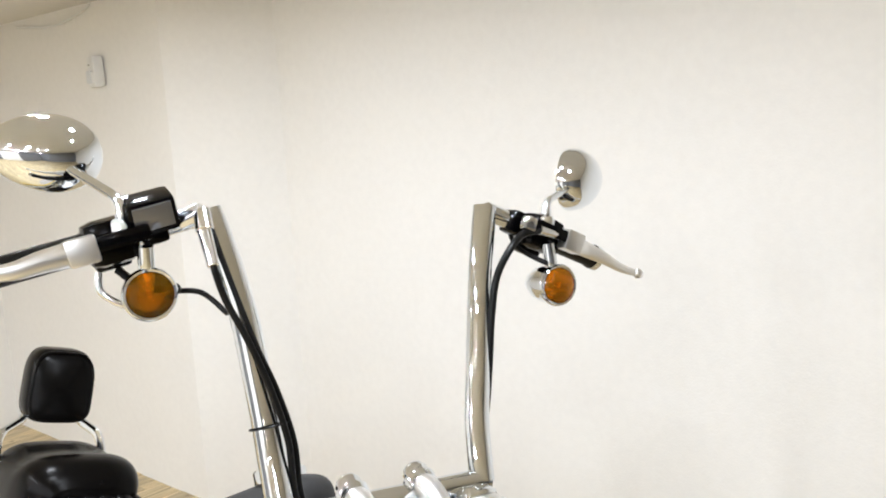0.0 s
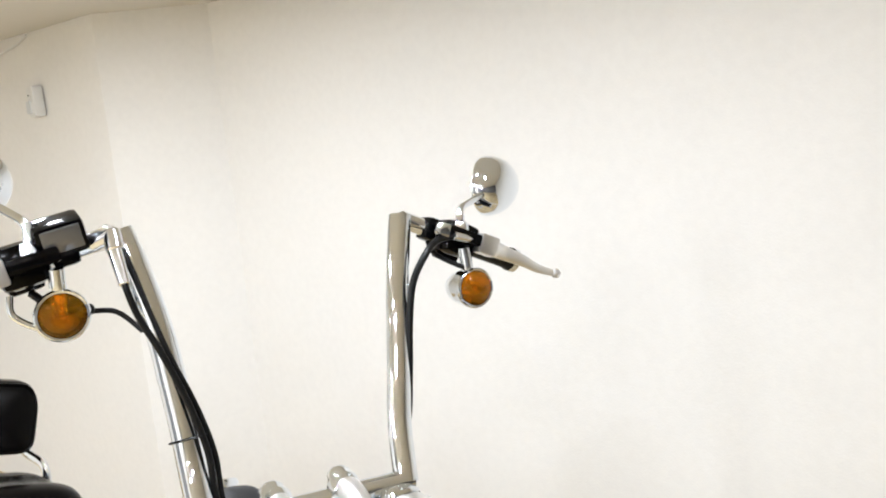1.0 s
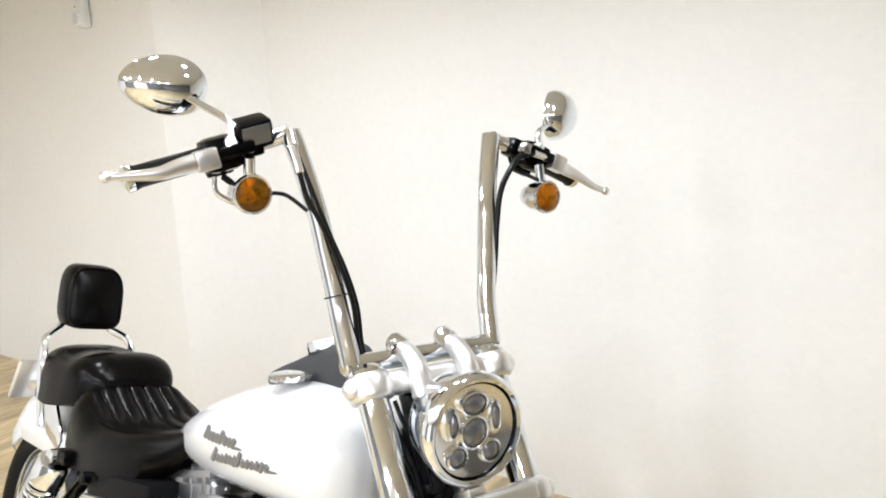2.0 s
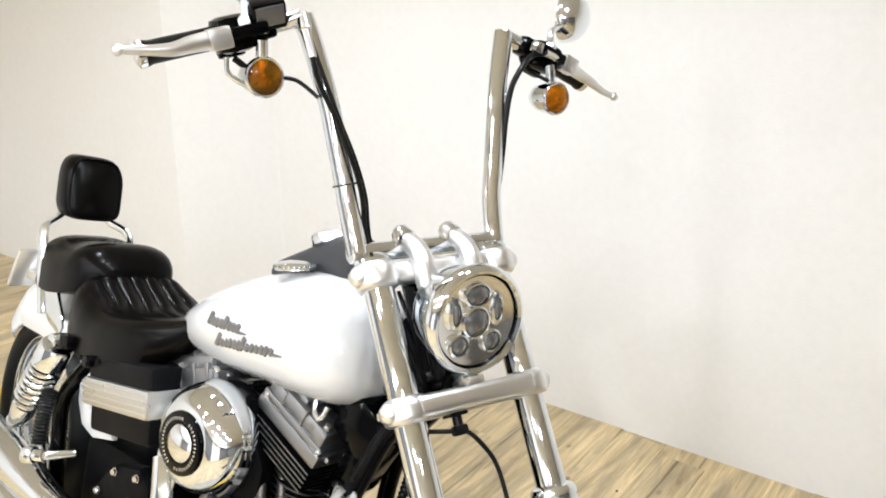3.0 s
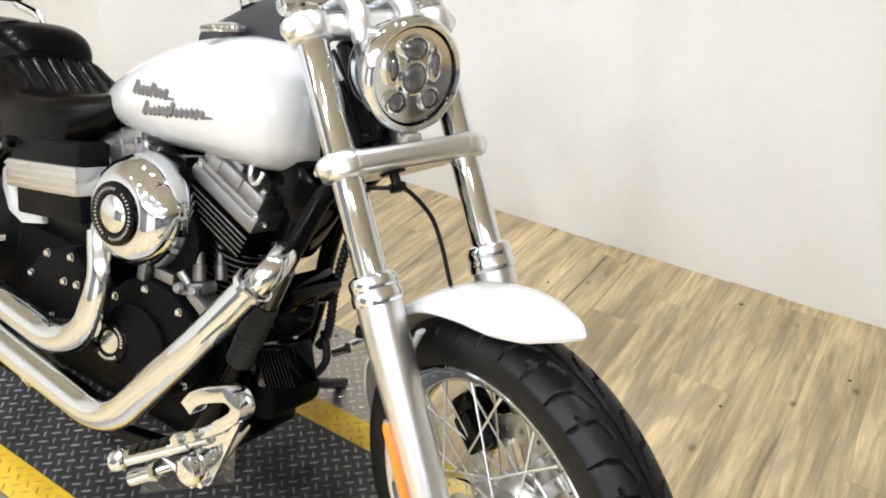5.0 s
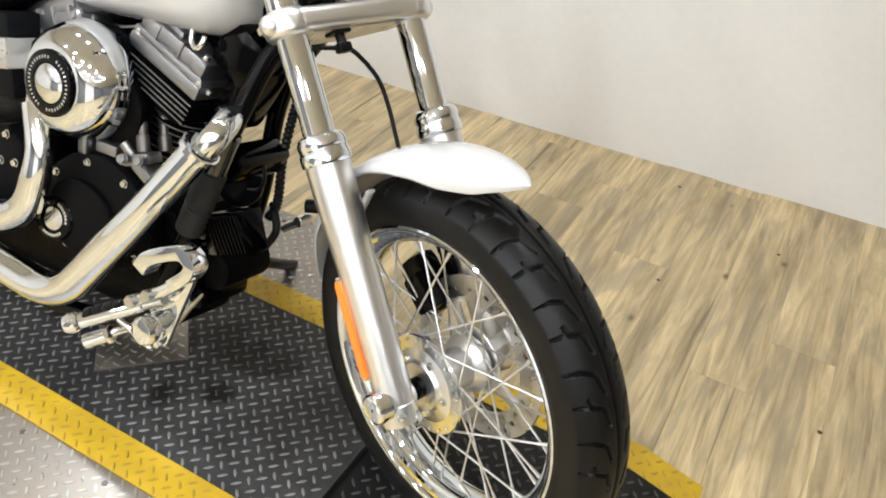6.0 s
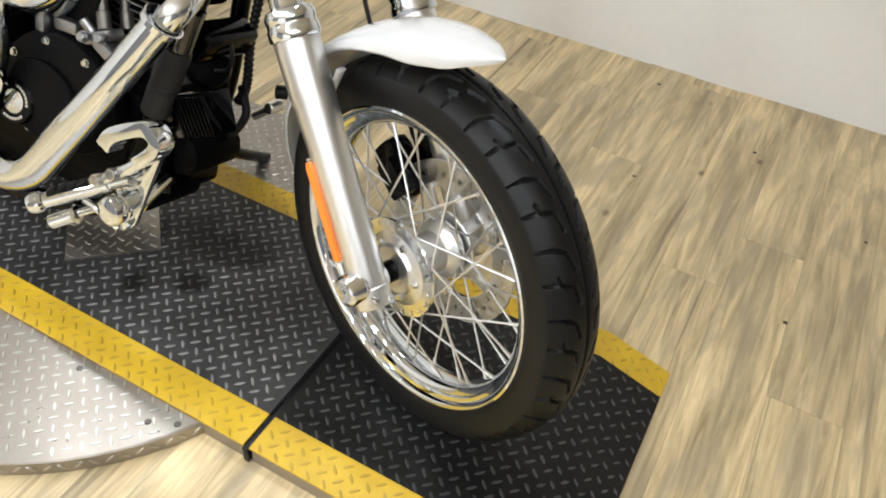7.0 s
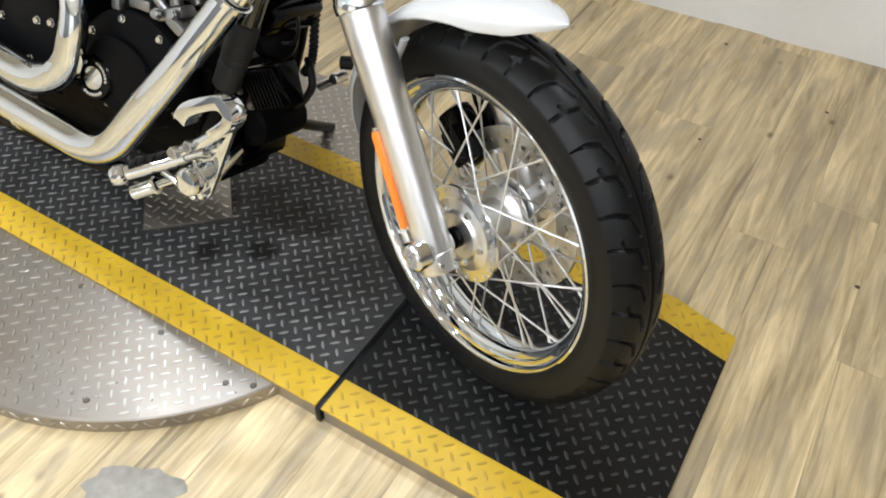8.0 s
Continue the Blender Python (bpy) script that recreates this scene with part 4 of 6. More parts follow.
def bpart(name, g, mat, parent=None, label="", smooth=38):
    return part(name, ([askew(p) for p in g[0]], g[1]), mat, parent, label, smooth)


def bolts(items, parent, mat, r=0.006, h=0.007):
    for p, axis in items:
        bpart("bolt", plate_bolt(p, axis, r, h), mat, parent)


# -- tank
def superring(x, zb, zt, w, p=0.8, n=36, shear=0.0):
    zc, h = (zb + zt) / 2, (zt - zb) / 2
    ring = []
    for i in range(n):
        a = 2 * math.pi * i / n
        c, s = math.cos(a), math.sin(a)
        ring.append((x + shear * s, w * math.copysign(abs(c) ** p, c), zc + h * math.copysign(abs(s) ** p, s)))
    return ring


def smooth_stations(st, n):
    pts = spline([Vector(s[:3]) for s in st], n)
    ws = spline([Vector((s[3], 0, 0)) for s in st], n)
    return [(p.x, p.y, p.z, w.x) for p, w in zip(pts, ws)]


TANK = [(-0.95, 0.778, 0.788, 0.012), (-0.94, 0.76, 0.806, 0.045), (-0.90, 0.745, 0.838, 0.08), (-0.83, 0.738, 0.882, 0.11), (-0.74, 0.738, 0.925, 0.133), (-0.65, 0.743, 0.955, 0.146),
        (-0.57, 0.746, 0.964, 0.149), (-0.515, 0.75, 0.955, 0.142), (-0.476, 0.764, 0.932, 0.122), (-0.452, 0.79, 0.9, 0.085), (-0.445, 0.83, 0.868, 0.02)]
tank = bpart("fuel_tank", loft([superring(*s, 0.84) for s in smooth_stations(TANK, 5)]), WHITE, bike, "white pearl teardrop fuel tank", smooth=60)


def tank_side(x, z):
    """The half-width of the tank at a place of its side."""
    for a, b in zip(TANK, TANK[1:]):
        if a[0] <= x <= b[0]:
            f = (x - a[0]) / (b[0] - a[0])
            zb, zt, w = (a[i] + (b[i] - a[i]) * f for i in (1, 2, 3))
            s = max(-1, min(1, (z - (zb + zt) / 2) / ((zt - zb) / 2)))
            ang = math.asin(abs(s) ** (1 / 0.84))
            return w * math.cos(ang) ** 0.84
    return 0.1


# the badge: plain grey bars on two slanting lines
g = []
rngb = random.Random(5)
for row, (x0, x1, za, zb, n) in enumerate(((-0.772, -0.668, 0.834, 0.844, 8), (-0.735, -0.578, 0.806, 0.832, 13))):
    for i in range(n):
        f = (i + 0.5) / n
        x, z = x0 + (x1 - x0) * f, za + (zb - za) * f
        h = 0.026 if i in (0, n // 2) else rngb.uniform(0.013, 0.018)
        z += (h - 0.013) * 0.4
        g.append(rbox((x1 - x0) / n * 0.72, 0.0045, h, 0.0012, pose(x, -tank_side(x, z) - 0.001, z, 8, 24, 8)))
        if i < n - 1 and i % 3 != 2:
            g.append(rbox((x1 - x0) / n, 0.003, 0.0032, 0.001, pose(x + 0.5 * (x1 - x0) / n, -tank_side(x, z) - 0.001, z - 0.35 * min(h, 0.016) + 0.008 * (i % 2), 8, 24, 8)))
    tail = [(x1 - 0.006 + 0.012 * k, zb - 0.005 + 0.0015 * k) for k in range(3)]
    g.append(sweep([(x, -tank_side(x, z) - 0.001, z) for x, z in tail], [0.0028, 0.0024, 0.0012], 8, 0.5))
for q in g:
    bpart("badge_bar", q, BADGE, tank, "grey metal badge bar")
cap = bpart("fuel_cap", merge(lathe([(0.037, -0.003), (0.037, 0.0), (0.036, 0.0015), (0.0355, 0.002), (0.0345, 0.0055), (0.031, 0.008), (0.018, 0.0105), (0, 0.011)], 48, axis_matrix((-0.636, -0.076, 0.962), (-0.14, -0.12, 1))),
                             *[rod(axis_matrix((-0.636, -0.076, 0.962), (-0.14, -0.12, 1)) @ Vector((0.0345 * math.cos(i * math.pi / 12), 0.0345 * math.sin(i * math.pi / 12), 0.0015)),
                                   axis_matrix((-0.636, -0.076, 0.962), (-0.14, -0.12, 1)) @ Vector((0.0345 * math.cos(i * math.pi / 12), 0.0345 * math.sin(i * math.pi / 12), 0.005)), 0.0024, 6) for i in range(24)]), CHROME, tank, "fluted chrome fuel cap")
bpart("fuel_gauge", lathe([(0.03, -0.01), (0.03, 0.004), (0.027, 0.008), (0, 0.01)], 40, axis_matrix((-0.625, 0.08, 0.95), (-0.12, 0.2, 1))), CHROME, tank, "round chrome fuel gauge")
CONS = [(-0.75, 0.92, 0.945, 0.02), (-0.73, 0.92, 0.958, 0.028), (-0.68, 0.92, 0.985, 0.034), (-0.62, 0.92, 1.018, 0.04), (-0.575, 0.92, 1.034, 0.042), (-0.555, 0.92, 1.03, 0.04), (-0.545, 0.93, 1.015, 0.03)]
cons = bpart("dash_console", loft([superring(*s, 0.6) for s in smooth_stations(CONS, 3)]), DASH, tank, "black dash console on the tank")
bpart("speedometer", lathe([(0.036, -0.012), (0.038, 0.002), (0.036, 0.006), (0.031, 0.005), (0, 0.004)], 40, axis_matrix((-0.635, 0.0, 1.018), (-0.42, 0, 1))), CHROME, cons, "chrome speedometer ring")

# -- seat
def seat_mesh(st, n, ribs=None, dish=0.0):
    rings = []
    for x, zb, zt, w in smooth_stations(st, n):
        ring = []
        m = 150 if ribs else 60
        for i in range(m + 1):
            u = 1 - 2 * i / m
            u = math.sin(u * math.pi / 2) * 0.35 + u * 0.65
            c = abs(u) ** 1.61
            s = math.sqrt(max(0, 1 - c * c))
            y = w * u
            z = zb + (zt - zb) * s ** 0.5 + dish * u * u * s * max(0, 1 - ((x + 1.04) / 0.15) ** 2)
            if ribs:
                x0, x1, wy = ribs
                inside = max(0, min(1, (x - x0) / 0.012)) * max(0, min(1, (x1 - x) / 0.04)) * max(0, min(1, (wy - abs(y)) / 0.012))
                z += inside * (0.007 * abs(math.cos(math.pi * y / 0.034)) ** 0.45 - 0.005)
            ring.append((x, y, z))
        ring += [(x, -w * 0.8, zb - 0.004), (x, w * 0.8, zb - 0.004)]
        rings.append(ring)
    return loft(rings)


seat = bpart("rider_seat", seat_mesh([(-0.80, 0.82, 0.85, 0.045), (-0.85, 0.775, 0.832, 0.088), (-0.9, 0.724, 0.806, 0.122), (-0.97, 0.695, 0.778, 0.146), (-1.04, 0.676, 0.762, 0.156), (-1.1, 0.668, 0.765, 0.156), (-1.15, 0.68, 0.794, 0.15), (-1.195, 0.705, 0.824, 0.136), (-1.225, 0.74, 0.80, 0.11)], 9, (-1.208, -0.98, 0.125), 0.045),
            LEATHER, bike, "black leather rider seat with sewn flutes", smooth=80)
bpart("pillion_seat", seat_mesh([(-1.185, 0.80, 0.835, 0.075), (-1.197, 0.79, 0.858, 0.1), (-1.22, 0.778, 0.876, 0.116), (-1.25, 0.768, 0.881, 0.124), (-1.285, 0.76, 0.872, 0.127), (-1.32, 0.755, 0.869, 0.127), (-1.36, 0.757, 0.873, 0.122), (-1.39, 0.766, 0.87, 0.112), (-1.403, 0.785, 0.848, 0.085)], 6),
     LEATHER, bike, "black leather passenger seat", smooth=50)
# -- backrest
BX = -1.435
rings = []
for f, dx in ((0.72, 0.036), (0.93, 0.031), (1.0, 0.02), (1.0, -0.012), (0.95, -0.02), (0.82, -0.024)):
    ring = []
    for i in range(40):
        a = 2 * math.pi * i / 40
        c, s = math.cos(a), math.sin(a)
        wy = 0.069 * (1 - 0.03 * s)
        ring.append((BX + dx + 0.012 * f * s * -1, 0.006 + wy * f * math.copysign(abs(c) ** 0.42, c), 0.972 + 0.068 * f * math.copysign(abs(s) ** 0.5, s) + (0.012 * f * (1 - abs(c) ** 2) if s > 0 else 0)))
    rings.append(ring)
back = bpart("backrest_pad", loft(rings), LEATHER, bike, "black leather backrest pad", smooth=50)
bpart("pad_piping", sweep(rings[1], 0.003, 8, closed=True), LEATHER, back)
for s in (-1, 1):
    bpart("sissy_bar", sweep(fillet([(BX - 0.012, s * 0.05 + 0.012, 0.93), (BX - 0.01, s * 0.06 + 0.012, 0.90), (-1.385, -0.113 if s < 0 else 0.094, 0.885), (-1.37, s * 0.114, 0.80), (-1.34, s * 0.114, 0.70)], 0.02), 0.0085, 14, 1.4), CHROME, bike, "chrome sissy bar upright")
    bpart("side_plate", prism([(-1.345, 0.775), (-1.32, 0.79), (-1.30, 0.775), (-1.265, 0.72), (-1.25, 0.69), (-1.26, 0.67), (-1.31, 0.69), (-1.345, 0.73)], 0.008, 0.002, Matrix(((1, 0, 0, 0), (0, 0, 1, s * 0.112 - 0.004), (0, 1, 0, 0), (0, 0, 0, 1)))), CHROME, bike, "chrome side plate")

# -- rear wheel, fender, shocks
REAR = Matrix.Translation((-1.73, 0.19, 0.302)) @ Matrix.Rotation(-math.atan(0.15), 4, "Z")
spin2, rear_wheel = wheel("rear_wheel", REAR.translation, REAR.to_3x3(), 0.302, 0.142, 0.222, 0.105, bike, 160, False, 40, ((0.06, -0.05), (0.06, 0.05)))
part("hub", lathe([(0, -0.07), (0.03, -0.07), (0.066, -0.055), (0.066, -0.045), (0.04, -0.035), (0.04, 0.035), (0.066, 0.045), (0.066, 0.055), (0, 0.06)], 32, spin2), ALU, rear_wheel)


def rear_fender():
    rings = []
    for i in range(49):
        f = i / 48
        deg = 34 + 92 * f
        a = radians(deg)
        r = np.interp(deg, (34, 48, 66, 90, 126), (0.335, 0.355, 0.4, 0.43, 0.43))
        w = 0.094 * (1 - 0.3 * max(0, (0.16 - f) / 0.16) ** 2)
        drop = np.interp(deg, (34, 50, 70, 90, 126), (0.055, 0.1, 0.15, 0.17, 0.17))
        outer = []
        for j in range(17):
            u = -1 + 2 * j / 16
            outer.append((w * math.sin(u * math.pi / 2), r - drop * (1 - math.cos(u * math.pi / 2) ** 0.6)))
        inner = [(y * 0.965, rr - 0.004) for y, rr in reversed(outer)]
        rings.append([REAR @ Vector((-rr * math.cos(a), y, rr * math.sin(a))) for y, rr in outer + inner])
    return loft(rings)


rf = part("rear_fender", rear_fender(), WHITE, bike, "white rear fender")
for s in (-1, 1):
    m = Matrix(((1, 0, 0, 0), (0, 0, 1, s * 0.104 - 0.006), (0, 1, 0, 0), (0, 0, 0, 1)))
    bpart("fender_rail", prism([(-1.45, 0.69), (-1.38, 0.725), (-1.30, 0.715), (-1.24, 0.70), (-1.225, 0.68), (-1.24, 0.655), (-1.33, 0.648), (-1.42, 0.65)], 0.012, 0.004, m), WHITE, rf, "white fender support rail")
    bpart("frame_cover", prism([(-1.175, 0.648), (-1.15, 0.65), (-1.125, 0.632), (-1.118, 0.57), (-1.098, 0.546), (-1.024, 0.540), (-1.018, 0.520), (-1.085, 0.503), (-1.13, 0.517), (-1.155, 0.56), (-1.16, 0.61)], 0.014, 0.004, Matrix(((1, 0, 0, 0), (0, 0, 1, s * 0.105 - 0.007), (0, 1, 0, 0), (0, 0, 0, 1)))), WHITE, bike, "white frame cover")
bpart("tail_lamp_bracket", merge(rbox(0.012, 0.1, 0.1, 0.006, pose(-1.56, -0.03, 0.755, 0, 18, 0)), rbox(0.1, 0.03, 0.02, 0.005, pose(-1.51, -0.03, 0.74))), ALU, rf, "plain silver plate bracket")


def shock(y):
    a, b = Vector((-1.17, y, 0.688)), Vector((-1.288, y, 0.478))
    d = (b - a).normalized()
    L = (b - a).length
    ob = bpart("shock_absorber", merge(rod(a + d * 0.01, b, 0.012, 18), lathe([(0.012, 0.0), (0.03, 0.0), (0.034, 0.006), (0.034, 0.05), (0.026, 0.056)], 28, axis_matrix(a + d * 0.012, d)),
                                      lathe([(0.012, 0.0), (0.025, 0.004), (0.026, 0.02), (0.022, 0.05), (0.014, 0.06)], 28, axis_matrix(b - d * 0.055, d)), rod(b + Vector((0, -0.018, 0)), b + Vector((0, 0.018, 0)), 0.016, 16),
                                      rod(a + Vector((0, -0.02, 0)), a + Vector((0, 0.02, 0)), 0.015, 16)), CHROME, bike, "chrome coil-over shock absorber")
    path = []
    m = axis_matrix(a + d * 0.05, d)
    for i in range(8 * 14 + 1):
        t = i / 14
        path.append(m @ Vector((0.029 * math.cos(2 * math.pi * t), 0.029 * math.sin(2 * math.pi * t), t * (L - 0.115) / 8)))
    bpart("spring", sweep(path, 0.0058, 8), CHROME, ob, "chrome coil spring")
    return ob


shock(-0.16)
shock(0.155)
bpart("shock_bolt_block", merge(rbox(0.06, 0.05, 0.028, 0.006, pose(-1.16, -0.145, 0.688, 0, -8, 0)), rod((-1.10, -0.15, 0.672), (-1.03, -0.15, 0.682), 0.008, 12), rod((-1.06, -0.17, 0.676), (-1.06, -0.15, 0.676), 0.012, 12)), BLACK, bike, "black upper shock mount")

# -- battery box with a ribbed steel band
box = bpart("battery_box", merge(rbox(0.205, 0.31, 0.062, 0.012, pose(-0.965, 0, 0.672, 0, -9, 0)), rbox(0.195, 0.296, 0.075, 0.01, pose(-0.955, 0, 0.592, 0, -9, 0))), PLASTIC, bike, "black battery box")
g = [rbox(0.21, 0.325, 0.054, 0.006, pose(-0.96, 0, 0.634, 0, -9, 0))]
for i in range(4):
    g.append(rbox(0.206, 0.329, 0.006, 0.0025, pose(-0.96, 0, 0.634, 0, -9, 0) @ pose(-0.004, 0, -0.018 + 0.012 * i)))
bpart("steel_band", merge(*g), BRUSHED, box, "ribbed brushed steel band")

# -- engine
crank = Vector((-0.70, 0, 0.335))


fin_edges = []


def edge(fin, sx, sy, z, m):
    """The bright machined edge of a fin."""
    fin_edges.append(rbox(sx - 0.002, 0.004, 0.0018, 0.0005, m @ pose(0, -sy / 2 + 0.0015, z)))


def cylinder(tilt, shift, name, bright):
    fin_edges.clear()
    ax = Vector((math.sin(radians(tilt)), 0, math.cos(radians(tilt))))
    m = axis_matrix(crank + Vector((shift, 0, 0)), ax, (0, 1, 0))
    m = basis(crank + Vector((shift, 0, 0)), ax.cross(Vector((0, 1, 0))) * -1, Vector((0, 1, 0)), ax)
    ob = bpart(name, rbox(0.095, 0.11, 0.2, 0.03, m @ pose(0, 0, 0.24)), BLACK_MATT, bike, "black finned engine cylinder")
    for i in range(13):
        z = 0.152 + i * 0.0125
        r = 0.056 + 0.0006 * i
        bpart("fin", lathe([(0.04, -0.003), (r - 0.001, -0.003), (r, -0.002), (r, 0.002), (r - 0.001, 0.003), (0.04, 0.003)], 36, m @ pose(0.014, -0.006, z)), BLACK_MATT, ob)
        fin_edges.append(lathe([(r - 0.001, -0.0014), (r + 0.0008, -0.0012), (r + 0.0008, 0.0012), (r - 0.001, 0.0014)], 36, m @ pose(0.014, -0.006, z)))
    for i in range(5):
        z = 0.329 + i * 0.0092
        fin = bpart("fin", rbox(0.165, 0.18, 0.0048, 0.001, m @ pose(0.004, 0, z)), BLACK_MATT, ob)
        edge(fin, 0.1665, 0.1815, z, m @ pose(0.004, 0, 0))
    bpart("head_core", rbox(0.13, 0.15, 0.09, 0.02, m @ pose(0, 0, 0.345)), BLACK_MATT, ob)
    if bright:
        bpart("fin_edging", merge(*fin_edges), ALU_CAST, ob, "bright machined fin edges")
    box_ = bpart("rocker_box", merge(rbox(0.168, 0.13, 0.026, 0.005, m @ pose(0, -0.02, 0.386)), rbox(0.162, 0.124, 0.014, 0.004, m @ pose(-0.002, -0.02, 0.404))), ALU_CAST, ob, "cast aluminium rocker box")
    bpart("rocker_cover", merge(rbox(0.152, 0.112, 0.03, 0.009, m @ pose(-0.004, -0.022, 0.423)), rbox(0.06, 0.09, 0.014, 0.005, m @ pose(-0.03, -0.022, 0.44)),
                                rbox(0.03, 0.03, 0.03, 0.006, m @ pose(0.058, -0.064, 0.42)), rbox(0.03, 0.03, 0.03, 0.006, m @ pose(-0.05, -0.066, 0.42)), rbox(0.006, 0.118, 0.034, 0.002, m @ pose(0.016, -0.022, 0.423))), ALU_CAST, ob, "cast aluminium rocker cover")
    bolts([(m @ Vector((0.058, -0.066, 0.435)), ax), (m @ Vector((-0.05, -0.068, 0.435)), ax), (m @ Vector((0.074, -0.078, 0.398)), ax), (m @ Vector((-0.074, -0.078, 0.398)), ax), (m @ Vector((0.07, 0.03, 0.41)), ax)], box_, CHROME_SOFT, 0.0062, 0.009)
    bolts([(m @ Vector((0.0845, -0.06 + 0.05 * k, 0.39)), ax.cross(Vector((0, 1, 0))) * -1) for k in range(2)], box_, CHROME_SOFT, 0.005, 0.006)
    return m


mF = cylinder(22.5, -0.03, "front_cylinder", True)
mRr = cylinder(-22.5, 0.0, "rear_cylinder", False)
case = bpart("crankcase", rbox(0.42, 0.2, 0.2, 0.05, pose(-0.72, 0, 0.36)), BLACK_MATT, bike, "black engine crankcase")
bpart("gearbox", rbox(0.3, 0.2, 0.17, 0.03, pose(-0.98, 0, 0.42)), BLACK_MATT, bike, "black gearbox")
bpart("sump", rbox(0.5, 0.16, 0.06, 0.02, pose(-0.76, 0, 0.25)), BLACK_MATT, bike, "black oil pan")
camO = [(0.125 * math.cos(2 * math.pi * i / 36) * (1.0 if math.cos(2 * math.pi * i / 36) < 0 else 1.1), 0.098 * math.sin(2 * math.pi * i / 36) * (1.0 if math.sin(2 * math.pi * i / 36) < 0 else 1.15)) for i in range(36)]
MY = Matrix(((1, 0, 0, 0), (0, 0, -1, 0), (0, 1, 0, 0), (0, 0, 0, 1)))     # outline in xz, depth to the right


def right_prism(outline, y, depth, bevel):
    return prism(outline, depth, bevel, Matrix.Translation((0, y, 0)) @ MY)


cover = bpart("cam_cover", merge(right_prism([(x - 0.672, z + 0.405) for x, z in camO], -0.095, 0.035, 0.01), right_prism([((x * 0.62) - 0.70, z * 0.66 + 0.392) for x, z in camO], -0.125, 0.016, 0.008)), CASE, case, "black cam cover")
bolts([((-0.665 + 0.118 * math.cos(0.2 + i * math.pi / 4), -0.129, 0.41 + 0.092 * math.sin(0.2 + i * math.pi / 4)), (0, -1, 0)) for i in range(8)], case, CHROME)
MD = axis_matrix((-0.748, -0.141, 0.379), (0.1, -1, 0.1))
ob = bpart("timer_cover", lathe([(0.042, -0.012), (0.042, 0.005), (0.039, 0.008), (0.027, 0.008), (0.026, 0.006), (0, 0.006)], 40, MD), BLACK, case, "round black timer cover with a silver badge")
g = [lathe([(0.0, 0.0062), (0.019, 0.0062), (0.021, 0.0072), (0.0, 0.0085)], 32, MD)]
for i in range(3):
    for j in range(7):
        a = radians(120 * i + 12 * j)
        g.append(rbox(0.0055, 0.005, 0.0015, 0.0005, MD @ pose(0.0305 * math.cos(a), 0.0305 * math.sin(a), 0.0085, 0, 0, math.degrees(a))))
bpart("timer_badge", merge(*g), CHROME_SOFT, ob, "silver badge ring")
rr = pose(-0.85, -0.04, 0.692, 0, -16, 0)
bpart("rear_rocker_cover", merge(rbox(0.15, 0.1, 0.055, 0.008, rr), rbox(0.13, 0.09, 0.03, 0.01, rr @ pose(0.005, 0, 0.036))), ALU_CAST, bike, "cast aluminium rear rocker cover")
for i in range(4):
    bpart("cover_rib", rbox(0.012, 0.104, 0.05, 0.004, rr @ pose(-0.06 + 0.04 * i, 0, 0.012)), ALU_CAST, bike)
bpart("tank_hook", sweep(fillet([(-0.54, -0.07, 0.758), (-0.535, -0.075, 0.738), (-0.522, -0.078, 0.73), (-0.512, -0.076, 0.738), (-0.512, -0.07, 0.752)], 0.008), 0.0048, 10), CHROME_SOFT, tank, "small silver hook under the tank")
# lifter blocks and pushrod tubes
bpart("lifter_block", merge(rbox(0.062, 0.034, 0.02, 0.006, pose(-0.59, -0.105, 0.53, 0, -20, 0)), rbox(0.05, 0.045, 0.02, 0.005, pose(-0.565, -0.108, 0.515, 0, 30, 0)), plate_bolt((-0.61, -0.127, 0.527), (0, -1, 0.2), 0.008, 0.009), plate_bolt((-0.57, -0.13, 0.535), (0, -1, 0.2), 0.008, 0.009), rod((-0.612, -0.105, 0.53), (-0.628, -0.112, 0.55), 0.009, 14)), ALU_CAST, case, "aluminium lifter block")
for i, dx in enumerate((0.0, 0.035)):
    a, b = Vector((-0.592 + 0.4 * dx, -0.1 + dx, 0.54)), mF @ Vector((-0.03 + 0.4 * dx, -0.082 + dx, 0.33))
    bpart("pushrod_tube", merge(rod(a, b, 0.0085, 14), rod(a, a.lerp(b, 0.25), 0.0115, 14)), SCREW, case, "dull grey pushrod tube")
    a, b = Vector((-0.80 - dx, -0.105, 0.52)), mRr @ Vector((0.045 - dx, -0.088, 0.34))
    bpart("pushrod_tube", rod(a, b, 0.0085, 14), BLACK, case)
bpart("gearbox_cover", merge(right_prism([(-1.03, 0.37), (-1.02, 0.43), (-0.975, 0.49), (-0.89, 0.515), (-0.85, 0.49), (-0.845, 0.42), (-0.88, 0.37), (-0.96, 0.345)], -0.095, 0.04, 0.012)), CASE, case, "black gearbox side cover")
bolts([((x, -0.136, z), (0, -1, 0)) for x, z in ((-1.0, 0.43), (-0.955, 0.485), (-0.885, 0.498), (-0.862, 0.45), (-0.9, 0.445), (-0.93, 0.365))], case, CHROME, 0.0065, 0.008)

